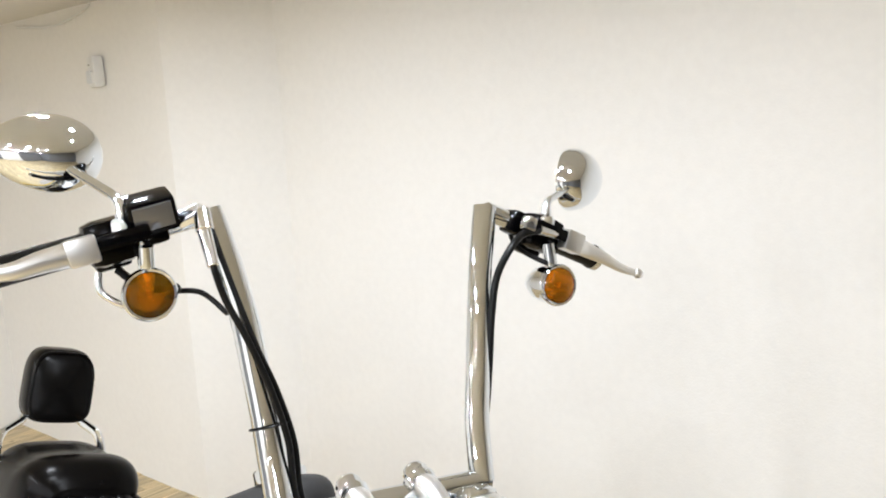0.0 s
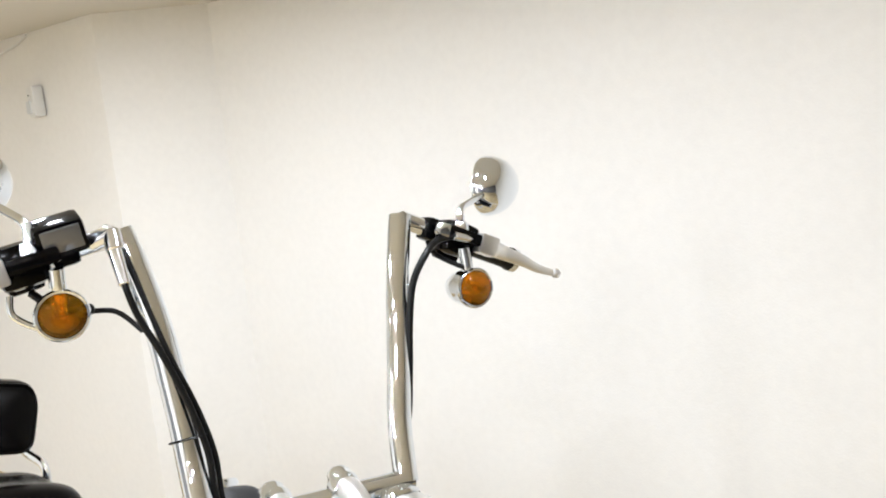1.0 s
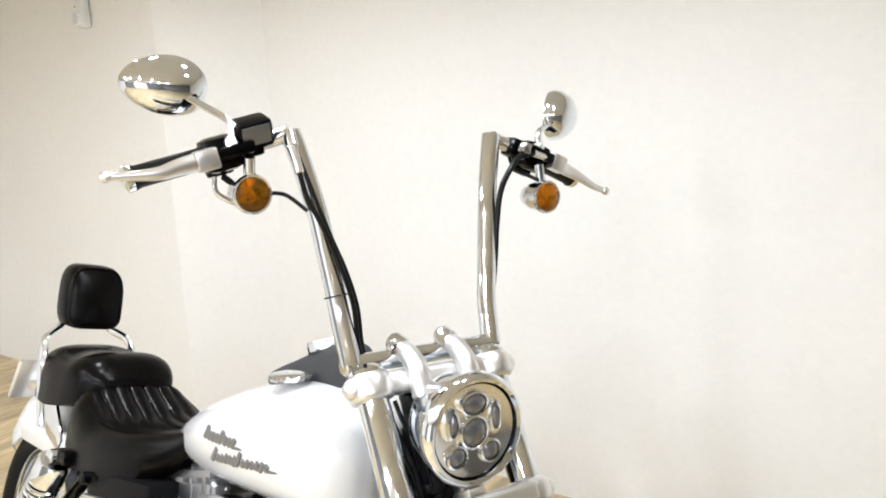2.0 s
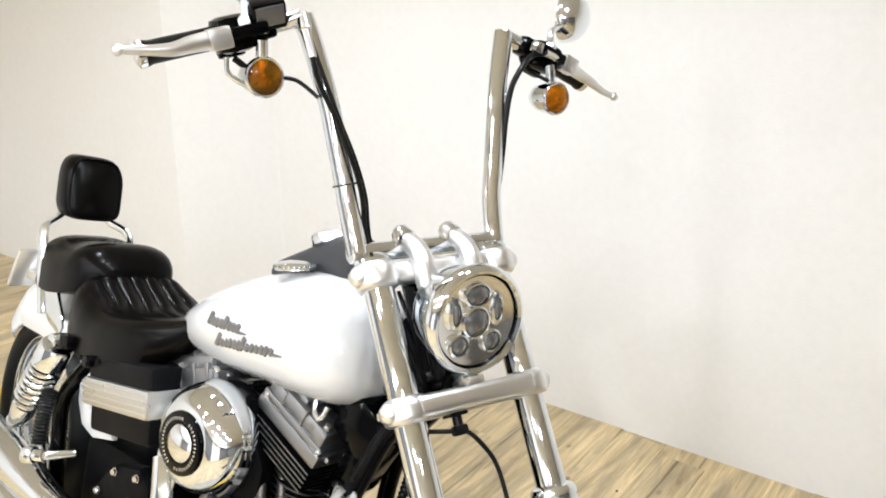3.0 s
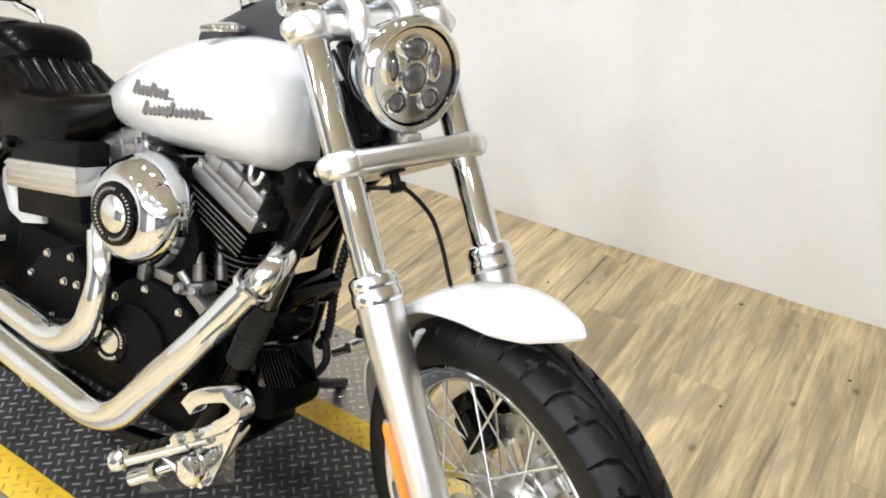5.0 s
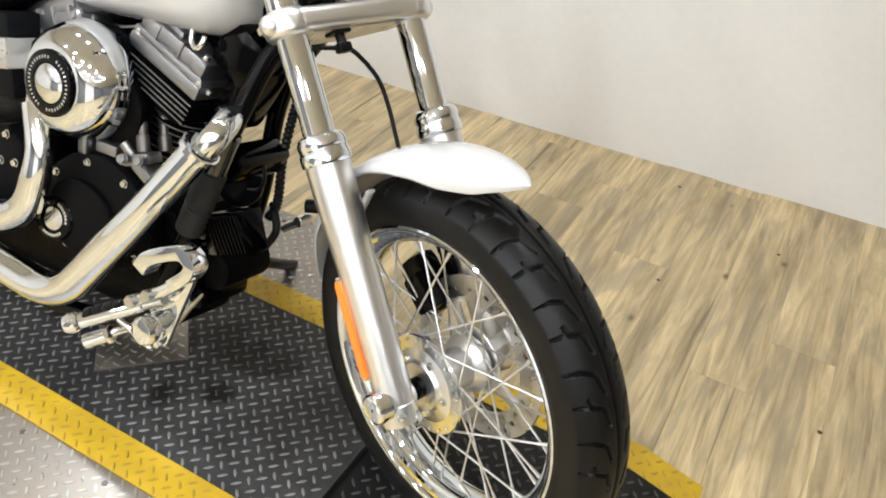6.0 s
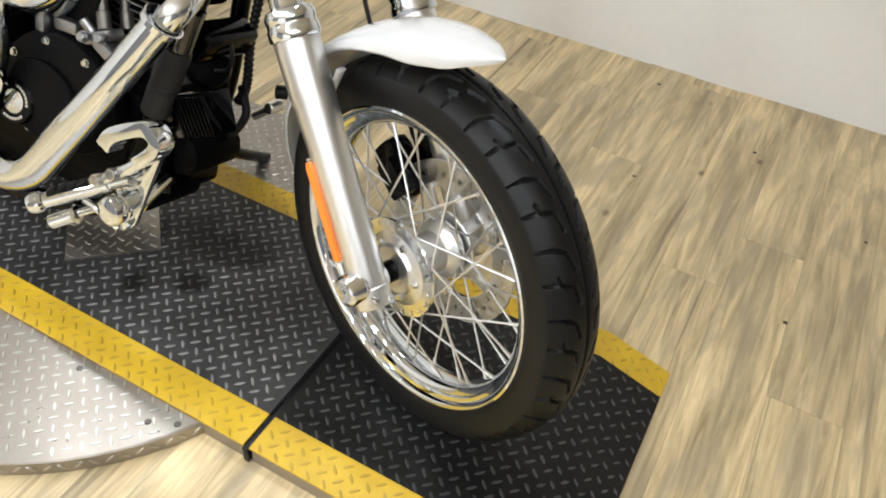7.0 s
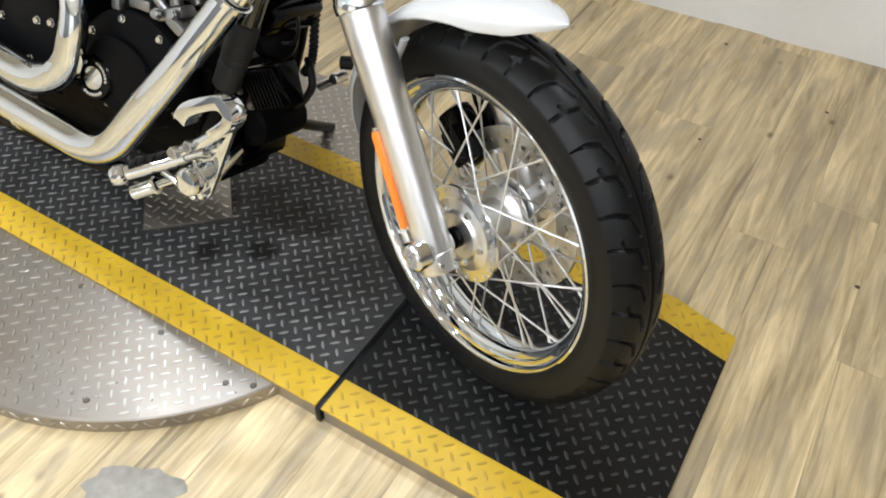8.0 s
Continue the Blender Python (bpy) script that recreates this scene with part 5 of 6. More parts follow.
# -- air cleaner
AC = Matrix.Translation((-0.726, -0.1, 0.632)) @ axis_matrix((0, 0, 0), (0.0, -1, 0.0))
ac = bpart("air_cleaner", lathe([(0.094, -0.03), (0.098, -0.01), (0.103, 0.002), (0.1045, 0.008), (0.1045, 0.014), (0.1025, 0.018), (0.1015, 0.024), (0.098, 0.036), (0.091, 0.051), (0.083, 0.064), (0.07, 0.0735), (0.057, 0.078), (0.055, 0.0775), (0, 0.074)], 72, AC), CHROME, bike, "domed chrome air cleaner")
bpart("backing_plate", merge(lathe([(0, -0.06), (0.085, -0.055), (0.098, -0.035), (0.098, -0.028), (0, -0.028)], 40, AC), right_prism([(-0.72, 0.54), (-0.605, 0.54), (-0.60, 0.615), (-0.64, 0.68), (-0.66, 0.72), (-0.72, 0.72)], -0.075, 0.03, 0.006)), BLACK_MATT, ac, "black backing plate")
bpart("badge_ring", lathe([(0.056, 0.0765), (0.055, 0.082), (0.051, 0.0835), (0.035, 0.0835), (0.032, 0.08)], 56, AC), BLACK, ac, "black badge ring")
bpart("badge_disc", lathe([(0.033, 0.079), (0.0325, 0.083), (0.028, 0.087), (0.02, 0.0905), (0.01, 0.0925), (0, 0.093)], 40, AC), CHROME, ac, "chrome badge centre")
g = []
for i in range(40):
    a = radians(9 * i)
    if i % 20 in (8, 9):
        continue
    g.append(rbox(0.0055, 0.0026, 0.001, 0.0003, AC @ pose(0.0435 * math.cos(a), 0.0435 * math.sin(a), 0.0839, 0, 0, math.degrees(a))))
bpart("badge_trim", merge(*g), CHROME_SOFT, ac, "small silver bars round the badge")
bpart("air_cleaner_bracket", merge(rbox(0.05, 0.04, 0.02, 0.004, pose(-0.66, -0.1, 0.53)), rbox(0.02, 0.03, 0.03, 0.004, pose(-0.70, -0.12, 0.528))), ALU_CAST, ac, "small aluminium bracket")

# -- exhaust
def pipe(points, r, rad, name, label):
    return bpart(name, sweep(fillet(points, rad, 10), r, 28), CHROME, bike, label)


front = pipe([(-0.47, -0.07, 0.625), (-0.40, -0.12, 0.655), (-0.385, -0.165, 0.635), (-0.515, -0.188, 0.452), (-0.672, -0.19, 0.258), (-0.96, -0.19, 0.29), (-1.16, -0.19, 0.325)], 0.0215, 0.075, "front_exhaust_pipe", "chrome front exhaust pipe")
rear = pipe([(-0.83, -0.08, 0.62), (-0.795, -0.15, 0.60), (-0.752, -0.17, 0.50), (-0.785, -0.17, 0.385), (-0.86, -0.172, 0.345), (-1.0, -0.175, 0.362), (-1.18, -0.18, 0.4)], 0.0205, 0.055, "rear_exhaust_pipe", "chrome rear exhaust pipe")
for (a, b, y), nm in ((((-1.1, 0.315), (-1.75, 0.42), -0.192), "lower"), (((-1.1, 0.384), (-1.75, 0.51), -0.182), "upper")):
    A, B = Vector((a[0], y, a[1])), Vector((b[0], y - 0.01, b[1]))
    L = (B - A).length
    bpart("muffler", lathe([(0.0295, -0.02), (0.031, 0.0), (0.037, 0.06), (0.04, 0.1), (0.041, L - 0.12), (0.038, L - 0.02), (0.034, L), (0.028, L), (0.027, L - 0.1), (0, L - 0.1)], 36, axis_matrix(A, B - A)), CHROME, front if nm == "lower" else rear, "long chrome muffler")
# heat shields: wider chrome sleeves over the pipes
sh = fillet([(-0.405, -0.17, 0.614), (-0.515, -0.19, 0.456), (-0.672, -0.192, 0.262), (-0.96, -0.192, 0.293), (-1.12, -0.192, 0.32)], 0.075, 12)
bpart("heat_shield", sweep(sh, [0.026 + 0.0045 * min(1, i / 14) for i in range(len(sh))], 32), CHROME, front, "chrome heat shield")
sh2 = fillet([(-0.79, -0.155, 0.58), (-0.752, -0.172, 0.50), (-0.785, -0.172, 0.388), (-0.86, -0.175, 0.348), (-1.0, -0.177, 0.366), (-1.14, -0.182, 0.394)], 0.055, 12)
bpart("heat_shield", sweep(sh2, [0.0225 + 0.007 * min(1, max(0, i - 6) / 16) for i in range(len(sh2))], 32), CHROME, rear, "chrome heat shield")
for p, q in (((-0.41, -0.171, 0.607), (-0.13, -0.02, -0.18)), ((-0.88, -0.19, 0.28), (-1, 0, 0.1))):
    bpart("pipe_clamp", lathe([(0.0295, -0.006), (0.0322, -0.005), (0.0322, 0.005), (0.0295, 0.006)], 28, axis_matrix(p, q)), CHROME_SOFT, front, "steel hose clamp")

# -- frame
def tube(name, pts, r, label="", mat=None, rad=0.05, parent=None):
    return bpart(name, sweep(fillet(pts, rad, 6), r, 18), mat or BLACK, parent or bike, label)


for s in (-1, 1):
    path = [(-0.35, -0.04, 0.81), (-0.395, -0.055, 0.75), (-0.433, -0.1, 0.577), (-0.48, -0.1, 0.429), (-0.53, -0.1, 0.30)] if s < 0 else [(-0.35, 0.03, 0.81), (-0.45, 0.08, 0.70), (-0.476, 0.09, 0.62), (-0.48, 0.09, 0.479), (-0.51, 0.09, 0.33)]
    tube("frame_downtube", path + [(-0.575, s * 0.1, 0.215), (-0.75, s * 0.11, 0.185), (-1.15, s * 0.12, 0.2)], 0.0165, "black frame downtube")
    tube("frame_rail", [(-1.1, s * 0.1, 0.2), (-1.2, s * 0.105, 0.34), (-1.22, s * 0.11, 0.55), (-1.12, s * 0.11, 0.66)], 0.016, "black rear frame tube")
    tube("swingarm", [(-1.08, s * 0.1, 0.31), (-1.35, s * 0.115, 0.31), (-1.63, s * 0.115, 0.325)], 0.02, "black swingarm")
tube("frame_backbone", [(-0.33, 0, 0.84), (-0.6, 0, 0.78), (-0.95, 0, 0.70), (-1.15, 0, 0.66)], 0.025, "black frame backbone")
bpart("engine_mount", rbox(0.05, 0.14, 0.05, 0.01, pose(-0.445, 0.0, 0.555, 0, 30, 0)), BLACK, bike, "black front engine mount")
bpart("ignition_coil", rbox(0.09, 0.11, 0.09, 0.02, pose(-0.46, 0.0, 0.735, 0, 30, 0)), BLACK, bike, "black coil box under the tank")
bpart("upper_frame_box", rbox(0.15, 0.1, 0.07, 0.015, pose(-0.54, 0.03, 0.715, 0, 8, 0)), BLACK, bike, "black frame casting under the tank")
bpart("frame_gusset", rbox(0.05, 0.09, 0.12, 0.015, pose(-0.465, 0.0, 0.665, 0, 25, 0)), BLACK, bike, "black frame gusset")
# wrapped pad with a silver collar on the near tube
da = (Vector((-0.433, -0.1, 0.577)) - Vector((-0.48, -0.1, 0.429))).normalized()
pb = Vector((-0.479, -0.1, 0.432))
pad = bpart("tube_pad", lathe([(0.017, 0), (0.023, 0.002), (0.0245, 0.006), (0.0245, 0.05), (0.0225, 0.052), (0.0245, 0.055), (0.0245, 0.062), (0.0225, 0.064), (0.0245, 0.067), (0.0245, 0.122), (0.0225, 0.126), (0.017, 0.126)], 28, axis_matrix(pb, da)),
           material("dark foam", (0.022, 0.022, 0.022), 0.6, bump=0.0008, bump_scale=260, rough_var=0.1, spec=0.15), bike, "dark wrapped foam pad on the frame")
bpart("pad_collar", lathe([(0.017, 0), (0.0225, 0.001), (0.0225, 0.07), (0.017, 0.072)], 24, axis_matrix(pb + da * 0.128, da)), GLOSS, pad, "glossy black collar")
bolts([(pb - da * 0.005, -da)], pad, CHROME_SOFT, 0.008, 0.014)
# ribbed conduit and plain tube on the far side
path = spline([(-0.40, 0.06, 0.70), (-0.422, 0.07, 0.638), (-0.432, 0.07, 0.55), (-0.43, 0.07, 0.468), (-0.445, 0.07, 0.43)], 18)
bpart("ribbed_conduit", sweep(path, [0.0098 if i % 2 else 0.0072 for i in range(len(path))], 12), HOSE, bike, "black ribbed cable conduit")
bpart("looped_hose", sweep(spline([(-0.44, 0.07, 0.46), (-0.425, 0.06, 0.45), (-0.41, 0.05, 0.42), (-0.425, 0.04, 0.385), (-0.45, 0.04, 0.37)], 8), 0.0075, 10), HOSE, bike, "black looped hose")
bpart("coil_wire", sweep(spline([(-0.462, 0.0, 0.565), (-0.445, 0.0, 0.572), (-0.425, 0.0, 0.562), (-0.414, 0.0, 0.535), (-0.42, 0.0, 0.51), (-0.445, 0.0, 0.5)], 6), 0.0036, 8), HOSE, bike, "looped black wire")
bpart("horn", lathe([(0, -0.02), (0.034, -0.02), (0.04, -0.012), (0.04, 0.004), (0.034, 0.014), (0.018, 0.019), (0, 0.02)], 32, axis_matrix((-0.468, 0.01, 0.5), (0.8, -0.5, 0.35))), BLACK_MATT, bike, "round black horn behind the downtube")
# voltage regulator
RX = Vector((0.924, 0, 0.382))
mreg = basis(Vector((-0.418, -0.058, 0.444)), RX, Vector((0, 1, 0)), RX.cross(Vector((0, 1, 0))))
reg = bpart("regulator", merge(rbox(0.1, 0.046, 0.074, 0.006, mreg), rbox(0.03, 0.058, 0.03, 0.006, mreg @ pose(-0.036, 0, 0.018))), BLACK, bike, "black finned voltage regulator")
for i in range(9):
    bpart("cooling_fin", rbox(0.0038, 0.02, 0.066, 0.001, mreg @ pose(-0.018 + 0.0078 * i, -0.028, -0.001, 0, -12, 0)), BLACK, reg)
bolts([(mreg @ Vector((-0.036, -0.029, 0.02)), (0, -1, 0))], reg, CHROME_SOFT, 0.0075, 0.008)
bolts([(mreg @ Vector((-0.047, -0.024, 0.0)), (-0.3, -1, 0)), (mreg @ Vector((-0.03, -0.024, -0.028)), (0, -1, 0))], reg, SCREW)
bpart("oil_filter", lathe([(0, 0), (0.03, 0), (0.038, 0.006), (0.04, 0.014), (0.04, 0.12), (0, 0.12)], 28, axis_matrix((-0.468, -0.05, 0.348), (0, 1, 0))), BLACK_MATT, bike, "black oil filter")
bpart("lower_cover", merge(rbox(0.13, 0.16, 0.12, 0.03, pose(-0.54, 0, 0.34)), rbox(0.07, 0.13, 0.04, 0.012, pose(-0.5, 0, 0.29))), BLACK, bike, "black lower engine cover")

# -- rider controls on the right: peg, brake pedal and bracket
pa, pbn = Vector((-0.39, -0.28, 0.388)), Vector((-0.468, -0.335, 0.345))
dpeg = (pbn - pa).normalized()
peg = bpart("foot_peg", merge(rod(pa, pbn, 0.011, 20, 0.012), lathe([(0.012, -0.004), (0.0155, 0.0), (0.016, 0.01), (0.013, 0.017), (0, 0.019)], 24, axis_matrix(pbn - dpeg * 0.006, dpeg)), rod(pa, pa - dpeg * 0.03, 0.009, 16)), CHROME, bike, "chrome rider foot peg")
for i in range(6):
    bpart("rubber_pad", rbox(0.013, 0.016, 0.01, 0.003, basis(pa.lerp(pbn, 0.1 + 0.14 * i) + Vector((0, 0, 0.012)), dpeg, Vector((0, 0, 1)).cross(dpeg).normalized(), Vector((0, 0, 1)))), HOSE, peg, "black rubber tread")
wa, wb = Vector((-0.458, -0.32, 0.312)), Vector((-0.425, -0.302, 0.333))
bpart("wear_peg", merge(rod(wa, wb, 0.0115, 20), rod(wb, Vector((-0.395, -0.27, 0.352)), 0.006, 14), rod(wb - (wa - wb) * -0.15, wb, 0.0145, 6)), CHROME, peg, "chrome curb feeler bolt")
br = bpart("peg_bracket", merge(right_prism([(-0.302, 0.492), (-0.308, 0.468), (-0.352, 0.332), (-0.358, 0.324), (-0.368, 0.322), (-0.379, 0.334), (-0.387, 0.352), (-0.392, 0.382), (-0.36, 0.41), (-0.325, 0.45), (-0.312, 0.475)], -0.256, 0.009, 0.002),
                               lathe([(0, 0), (0.02, 0), (0.0225, 0.003), (0.0225, 0.013), (0.0205, 0.015), (0.0205, 0.018), (0.0225, 0.02), (0.0225, 0.03), (0.019, 0.035), (0.012, 0.037), (0, 0.0375)], 28, axis_matrix((-0.374, -0.262, 0.354), (0, -1, 0))),
                               rod((-0.37, -0.24, 0.35), (-0.44, -0.11, 0.33), 0.012, 14), rod((-0.364, -0.262, 0.33), (-0.364, -0.276, 0.33), 0.0075, 6)), CHROME, bike, "chrome triangular peg bracket")
bpart("bracket_link", sweep([(-0.372, -0.276, 0.322), (-0.40, -0.285, 0.342), (-0.425, -0.29, 0.352)], 0.006, 10), CHROME_SOFT, br)
hook = spline([(-0.394, 0, 0.447), (-0.381, 0, 0.468), (-0.352, 0, 0.486), (-0.322, 0, 0.498), (-0.303, 0, 0.488), (-0.307, 0, 0.47), (-0.335, 0, 0.443)], 4)
outer, inner = [], []
for i, p in enumerate(hook):
    t = (hook[min(i + 1, len(hook) - 1)] - hook[max(i - 1, 0)]).normalized()
    nrm = Vector((-t.z, 0, t.x))
    w = 0.0115 - 0.003 * i / len(hook)
    outer.append((p.x + nrm.x * w, p.z + nrm.z * w))
    inner.append((p.x - nrm.x * w, p.z - nrm.z * w))
bpart("brake_pedal", merge(right_prism(outer + inner[::-1], -0.262, 0.03, 0.0015), sweep([(-0.302, -0.284, 0.474), (-0.347, -0.286, 0.43), (-0.404, -0.286, 0.388)], [0.009, 0.0085, 0.008], 12, 0.7)), CHROME, bike, "hooked chrome brake pedal")
for q in ((-0.398, -0.29, 0.394), (-0.368, -0.29, 0.415)):
    bpart("linkage_nut", rod(Vector(q) + Vector((0, 0.012, 0)), Vector(q) + Vector((0, -0.012, 0.002)), 0.0095, 6), CHROME_SOFT, br)
# passenger peg and its spring-like boot
bpart("passenger_peg", merge(rod((-1.13, -0.215, 0.468), (-1.09, -0.204, 0.479), 0.012, 16), rod((-1.135, -0.218, 0.466), (-1.115, -0.21, 0.472), 0.017, 16), rod((-1.09, -0.204, 0.479), (-1.075, -0.15, 0.48), 0.009, 12)), CHROME, bike, "folded chrome passenger peg")
path = spline([(-1.16, -0.17, 0.585), (-1.165, -0.175, 0.53), (-1.16, -0.18, 0.475)], 16)
bpart("rubber_boot", sweep(path, [0.016 if i % 2 else 0.013 for i in range(len(path))], 12), HOSE, bike, "black ribbed rubber boot")
# left side: side stand, shifter
bpart("side_stand", merge(sweep(fillet([(-0.6, 0.12, 0.25), (-0.59, 0.2, 0.26), (-0.60, 0.32, 0.21), (-0.635, 0.465, 0.152)], 0.05), 0.013, 14), rbox(0.09, 0.05, 0.012, 0.004, pose(-0.625, 0.475, 0.147, 17.4, 0, 40))), BLACK, bike, "black side stand")
bpart("shift_lever", merge(rod((-0.5, 0.2, 0.36), (-0.45, 0.2, 0.397), 0.0095, 14), rod((-0.455, 0.18, 0.393), (-0.45, 0.215, 0.397), 0.012, 14)), ALU, bike, "aluminium shift lever")
bpart("shift_rubber", rod((-0.455, 0.2, 0.425), (-0.41, 0.22, 0.432), 0.014, 16), HOSE, bike, "black shifter rubber")

# ---- loose and small things ----
m = Matrix.Translation((-0.748, 0.098, MAT_Z)) @ pose(0, 0, 0, 0, 0, 44)
pad2 = tagged(part("tread_plate_pad", rbox(0.19, 0.168, 0.006, 0.001, pose(0, 0, 0.0032)), TREAD_ALU), "small square aluminium tread plate under the foot peg", "plate")
pad2.matrix_world = m

# alarm sensor
ms = Vector((-2.96, 1.244, 1.755))
sensor = thing("alarm_sensor", pose(*ms, 0, 0, -3.9), "white plastic alarm sensor on the wall", "sensor")
part("body", merge(rbox(0.068, 0.045, 0.122, 0.012, pose(0, -0.022, 0, 0, 0, 0)), rbox(0.06, 0.05, 0.05, 0.014, pose(0, -0.028, -0.025))), WHITE_PLASTIC, sensor)
part("lens", rbox(0.044, 0.012, 0.05, 0.006, pose(0, -0.05, -0.022)), material("milky lens", (0.7, 0.72, 0.74), 0.3), sensor, "milky sensor lens")
part("indicator", rbox(0.006, 0.004, 0.004, 0.001, pose(-0.006, -0.0455, 0.026)), PLASTIC, sensor)
cable = tagged(part("ceiling_cable", sweep(spline([(-3.6, 1.19, CEIL_Z - 0.03), (-3.3, 1.21, CEIL_Z - 0.06), (-3.08, 1.225, CEIL_Z - 0.04), (-2.98, 1.235, CEIL_Z - 0.01)], 8), 0.005, 8), WHITE_PLASTIC), "loose pale cable along the ceiling edge", "cable")


# ---- raised marks of the tread plates ----
def marks(points, length=0.0225, width=0.006, height=0.0015):
    """Pointed ovals, each with (x, y, z, degrees)."""
    vs, fs = [], []
    base = [(-1, 0), (-0.45, -1), (0.45, -1), (1, 0), (0.45, 1), (-0.45, 1)]
    for x, y, z, deg in points:
        c, s = math.cos(radians(deg)), math.sin(radians(deg))
        o = len(vs)
        for k, h in ((1.0, -0.0003), (0.62, height)):
            for u, w in base:
                a, b = u * length / 2 * (k if k == 1 else 0.8), w * width / 2 * k
                vs.append((x + a * c - b * s, y + a * s + b * c, z + h))
        for i in range(6):
            j = (i + 1) % 6
            fs.append((o + i, o + j, o + 6 + j, o + 6 + i))
        fs.append(tuple(o + 6 + i for i in range(6)))
    return vs, fs


def mark_grid(x0, x1, y0, y1, keep, z, cell=0.0332):
    """Marks in two square lattices, half a cell apart, turned against each other."""
    out_ = []
    for half, deg in ((0.0, -45), (0.5, 45)):
        for i in range(int((x1 - x0) / cell) + 1):
            for j in range(int((y1 - y0) / cell) + 1):
                x, y = x0 + (i + half) * cell, y0 + (j + half) * cell
                if x < x1 and y < y1 and keep(x, y):
                    out_.append((x, y, z(x) if callable(z) else z, deg))
    return out_


def mat_z(x):
    return MAT_Z if x < FOLD_X else MAT_Z - (x - FOLD_X) / (END_X - FOLD_X) * (MAT_Z - 0.005)


def mark_part(name, pts, mat, parent, label):
    ob = part(name, marks(pts), mat, parent, label, smooth=20)
    return tagged(ob, kind="stuff")


def on_piece(x):
    return abs(x - SEAM_X) > 0.014 and abs(x + 1.427) > 0.014


mark_part("tread_pattern", mark_grid(-2.2, END_X - 0.01, STRIPES[1] + 0.008, STRIPES[2] - 0.006, lambda x, y: on_piece(x) and x < SEAM_X, mat_z), MARK_WORN, runway, "worn raised marks on black tread plate")
mark_part("tread_pattern", mark_grid(-2.2, END_X - 0.01, STRIPES[1] + 0.008, STRIPES[2] - 0.006, lambda x, y: on_piece(x) and x > SEAM_X, mat_z), MARK_END, runway, "dark raised marks on the end plate")
mark_part("stripe_pattern", mark_grid(-2.2, END_X - 0.01, STRIPES[0] + 0.008, STRIPES[1] - 0.006, lambda x, y: on_piece(x), mat_z), MARK_YELLOW, runway, "raised marks on the yellow stripe")
mark_part("stripe_pattern", mark_grid(-2.2, END_X - 0.01, STRIPES[2] + 0.008, STRIPES[3] - 0.006, lambda x, y: on_piece(x), mat_z), MARK_YELLOW, runway, "raised marks on the yellow stripe")
dp = [(x, y, z, a) for x, y, z, a in mark_grid(-0.58, 0.58, -0.58, 0.58, lambda x, y: math.hypot(x, y) < 0.575 and not (STRIPES[0] - 0.095 < y < STRIPES[3] - 0.085), 0.038)]
mark_part("deck_pattern", dp, MARK_ALU, turntable, "raised marks on bare tread plate")
pp = mark_grid(-0.085, 0.085, -0.075, 0.075, lambda x, y: True, 0.0062)
mark_part("pad_pattern", pp, MARK_ALU, pad2, "raised marks")
# marks round the turntable's edge and its screws
vs, fs = [], []
for i in range(150):
    a = 2 * math.pi * i / 150
    g = marks([(0, 0, 0.0, 45 if i % 2 else -45)])
    mm = pose(0.587 * math.cos(a), 0.587 * math.sin(a), 0.019, 0, 0, math.degrees(a)) @ pose(0, 0, 0, 0, 90, 0)
    o = len(vs)
    vs += [mm @ Vector(v) for v in g[0]]
    fs += [tuple(k + o for k in f) for f in g[1]]
tagged(part("edge_pattern", (vs, fs), MARK_ALU, turntable, "raised marks on the rim", smooth=20), kind="stuff")
for i in range(14):
    a = radians(12 + 26 * i)
    x, y = 0.545 * math.cos(a), 0.545 * math.sin(a)
    if not (STRIPES[0] - 0.11 < y < STRIPES[3] - 0.075):
        part("deck_screw", moved(lathe([(0, 0.0025), (0.005, 0.002), (0.0065, 0), (0.0065, -0.001)], 12), pose(x, y, 0.038)), SCREW, turntable)
for x in (-0.53, -0.297, -0.753):
    part("deck_screw", moved(lathe([(0, 0.0025), (0.005, 0.002), (0.0065, 0), (0.0065, -0.001)], 12), pose(x + 0.785, -0.208 - 0.09, 0.038)), SCREW, turntable)


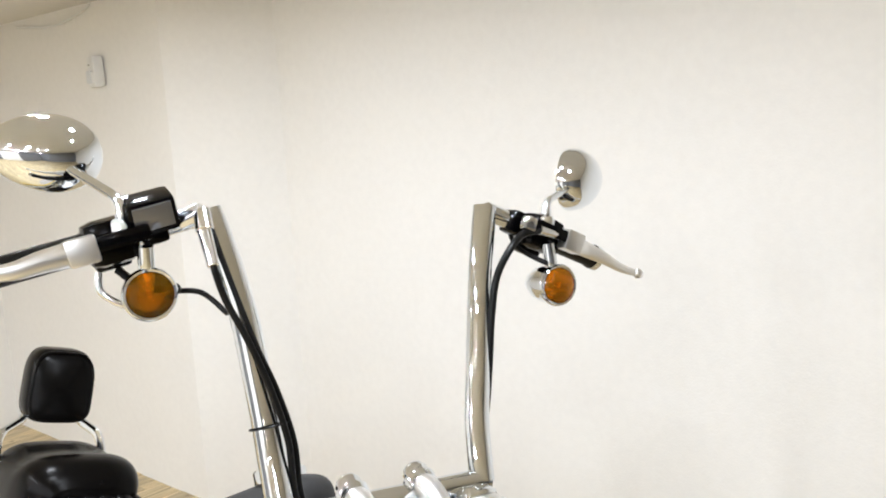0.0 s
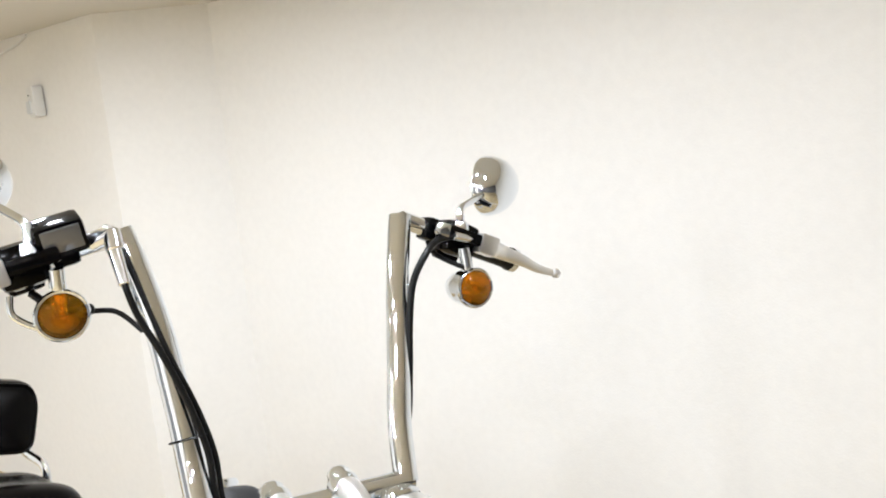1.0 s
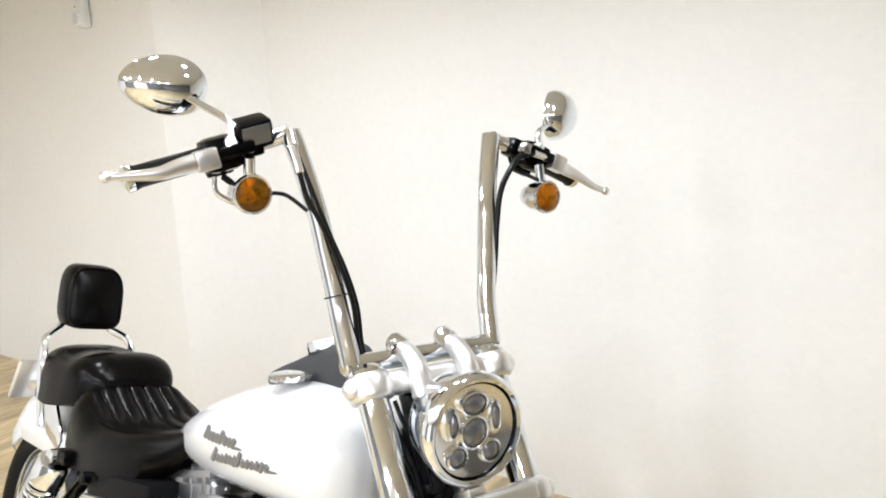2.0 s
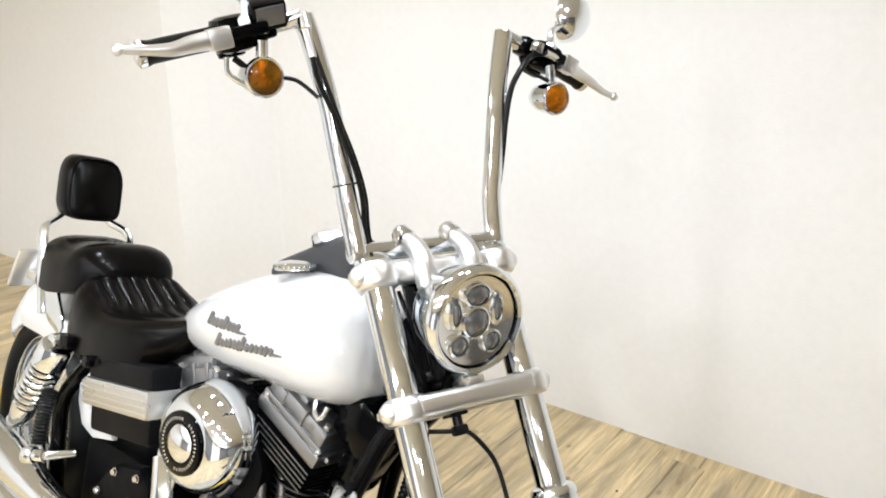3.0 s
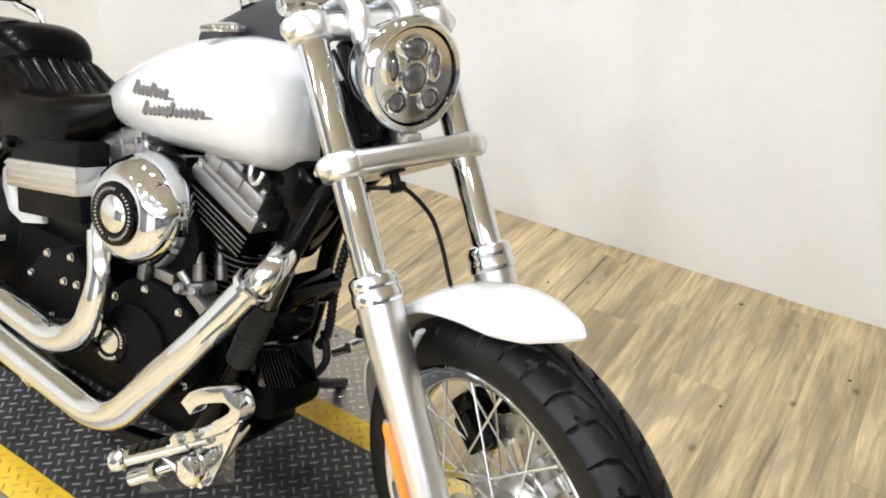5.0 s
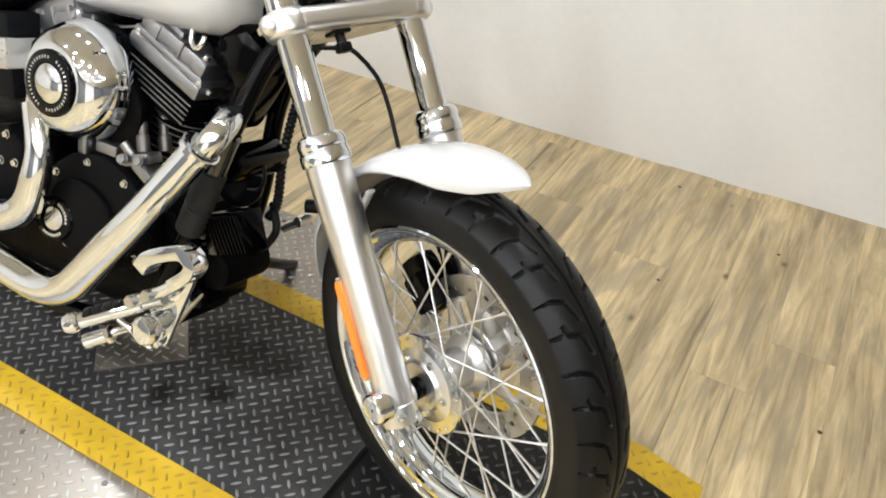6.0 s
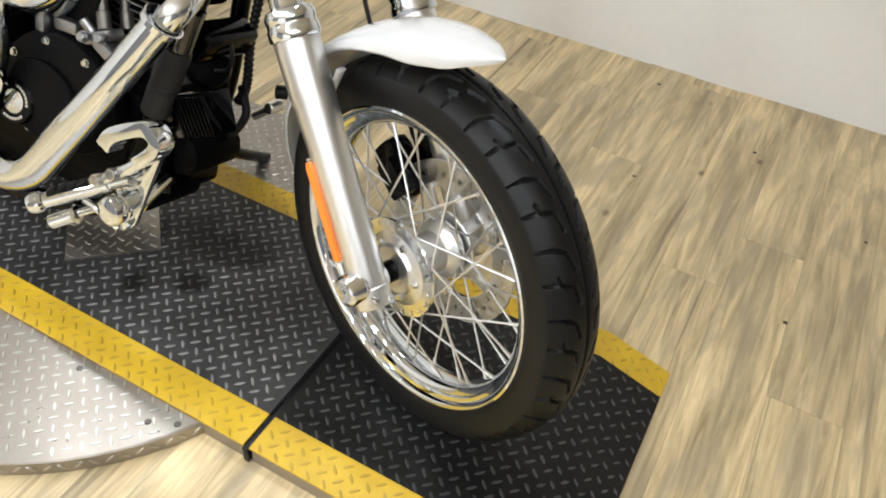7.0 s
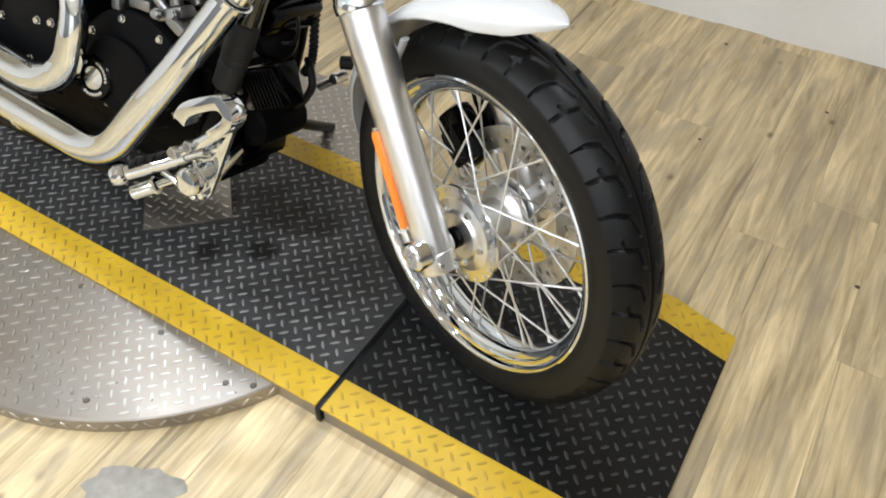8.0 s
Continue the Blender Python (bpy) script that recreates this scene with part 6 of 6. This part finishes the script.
# worn patch of bare screed beside the turntable
outline = []
for i in range(28):
    a = 2 * math.pi * i / 28
    r = 1 + 0.1 * math.sin(3 * a + 1) + 0.07 * math.sin(7 * a) + 0.05 * math.sin(11 * a + 2)
    outline.append((0.085 * r * math.cos(a), 0.05 * r * math.sin(a)))
patch = part("worn_patch", prism(outline, 0.0012, 0.0004, pose(-0.352, -0.468, 0.0002, 0, 0, 32)),
             material("grey worn screed", (0.34, 0.32, 0.28), 0.7, grain=0.5, grain_scale=60, blotch=0.5, blotch_scale=22, bump=0.0006, bump_scale=120), floor, "grey worn patch in the floor")


# small dark knots in the planks
KNOT = material("dark wood knot", (0.05, 0.032, 0.018), 0.5)
for kx, ky, kr in ((0.078, 1.525, 0.0065), (-0.46, 1.28, 0.005), (0.16, 1.02, 0.005), (0.42, 1.33, 0.0055), (0.62, 0.7, 0.006), (0.75, 1.1, 0.005)):
    part("knot", lathe([(0, 0.0007), (kr * 0.7, 0.0006), (kr, 0.0002)], 10, pose(kx, ky, 0.0002)), KNOT, floor)


# ---- floor planks ----
PW, PL = 0.152, 1.22


def plank_mesh():
    c, g = 0.0003, 0.00008
    x, y = PW / 2 - g, PL / 2 - g
    vs = [(-x, -y, -0.003), (x, -y, -0.003), (x, y, -0.003), (-x, y, -0.003), (-x, -y, -0.0009), (x, -y, -0.0009), (x, y, -0.0009), (-x, y, -0.0009),
          (-x + c, -y + c, 0), (x - c, -y + c, 0), (x - c, y - c, 0), (-x + c, y - c, 0)]
    fs = [(0, 1, 5, 4), (1, 2, 6, 5), (2, 3, 7, 6), (3, 0, 4, 7), (4, 5, 9, 8), (5, 6, 10, 9), (6, 7, 11, 10), (7, 4, 8, 11), (8, 9, 10, 11)]
    me = bpy.data.meshes.new("plank")
    me.from_pydata(vs, [], fs)
    me.materials.append(WOOD)
    return me


pm = plank_mesh()
rngp = random.Random(21)
px = -3.1
while px < 2.4:
    off = rngp.uniform(-PL, 0)
    py = -1.5 + off
    while py < 1.75 + PL / 2:
        if py - PL / 2 < 1.6 and py + PL / 2 < 1.6 + WALL_K * px + 0.75:
            ob = new("plank", pm)
            ob.parent = floor
            ob.location = (px, py, 0.0)
        py += PL
    px += PW
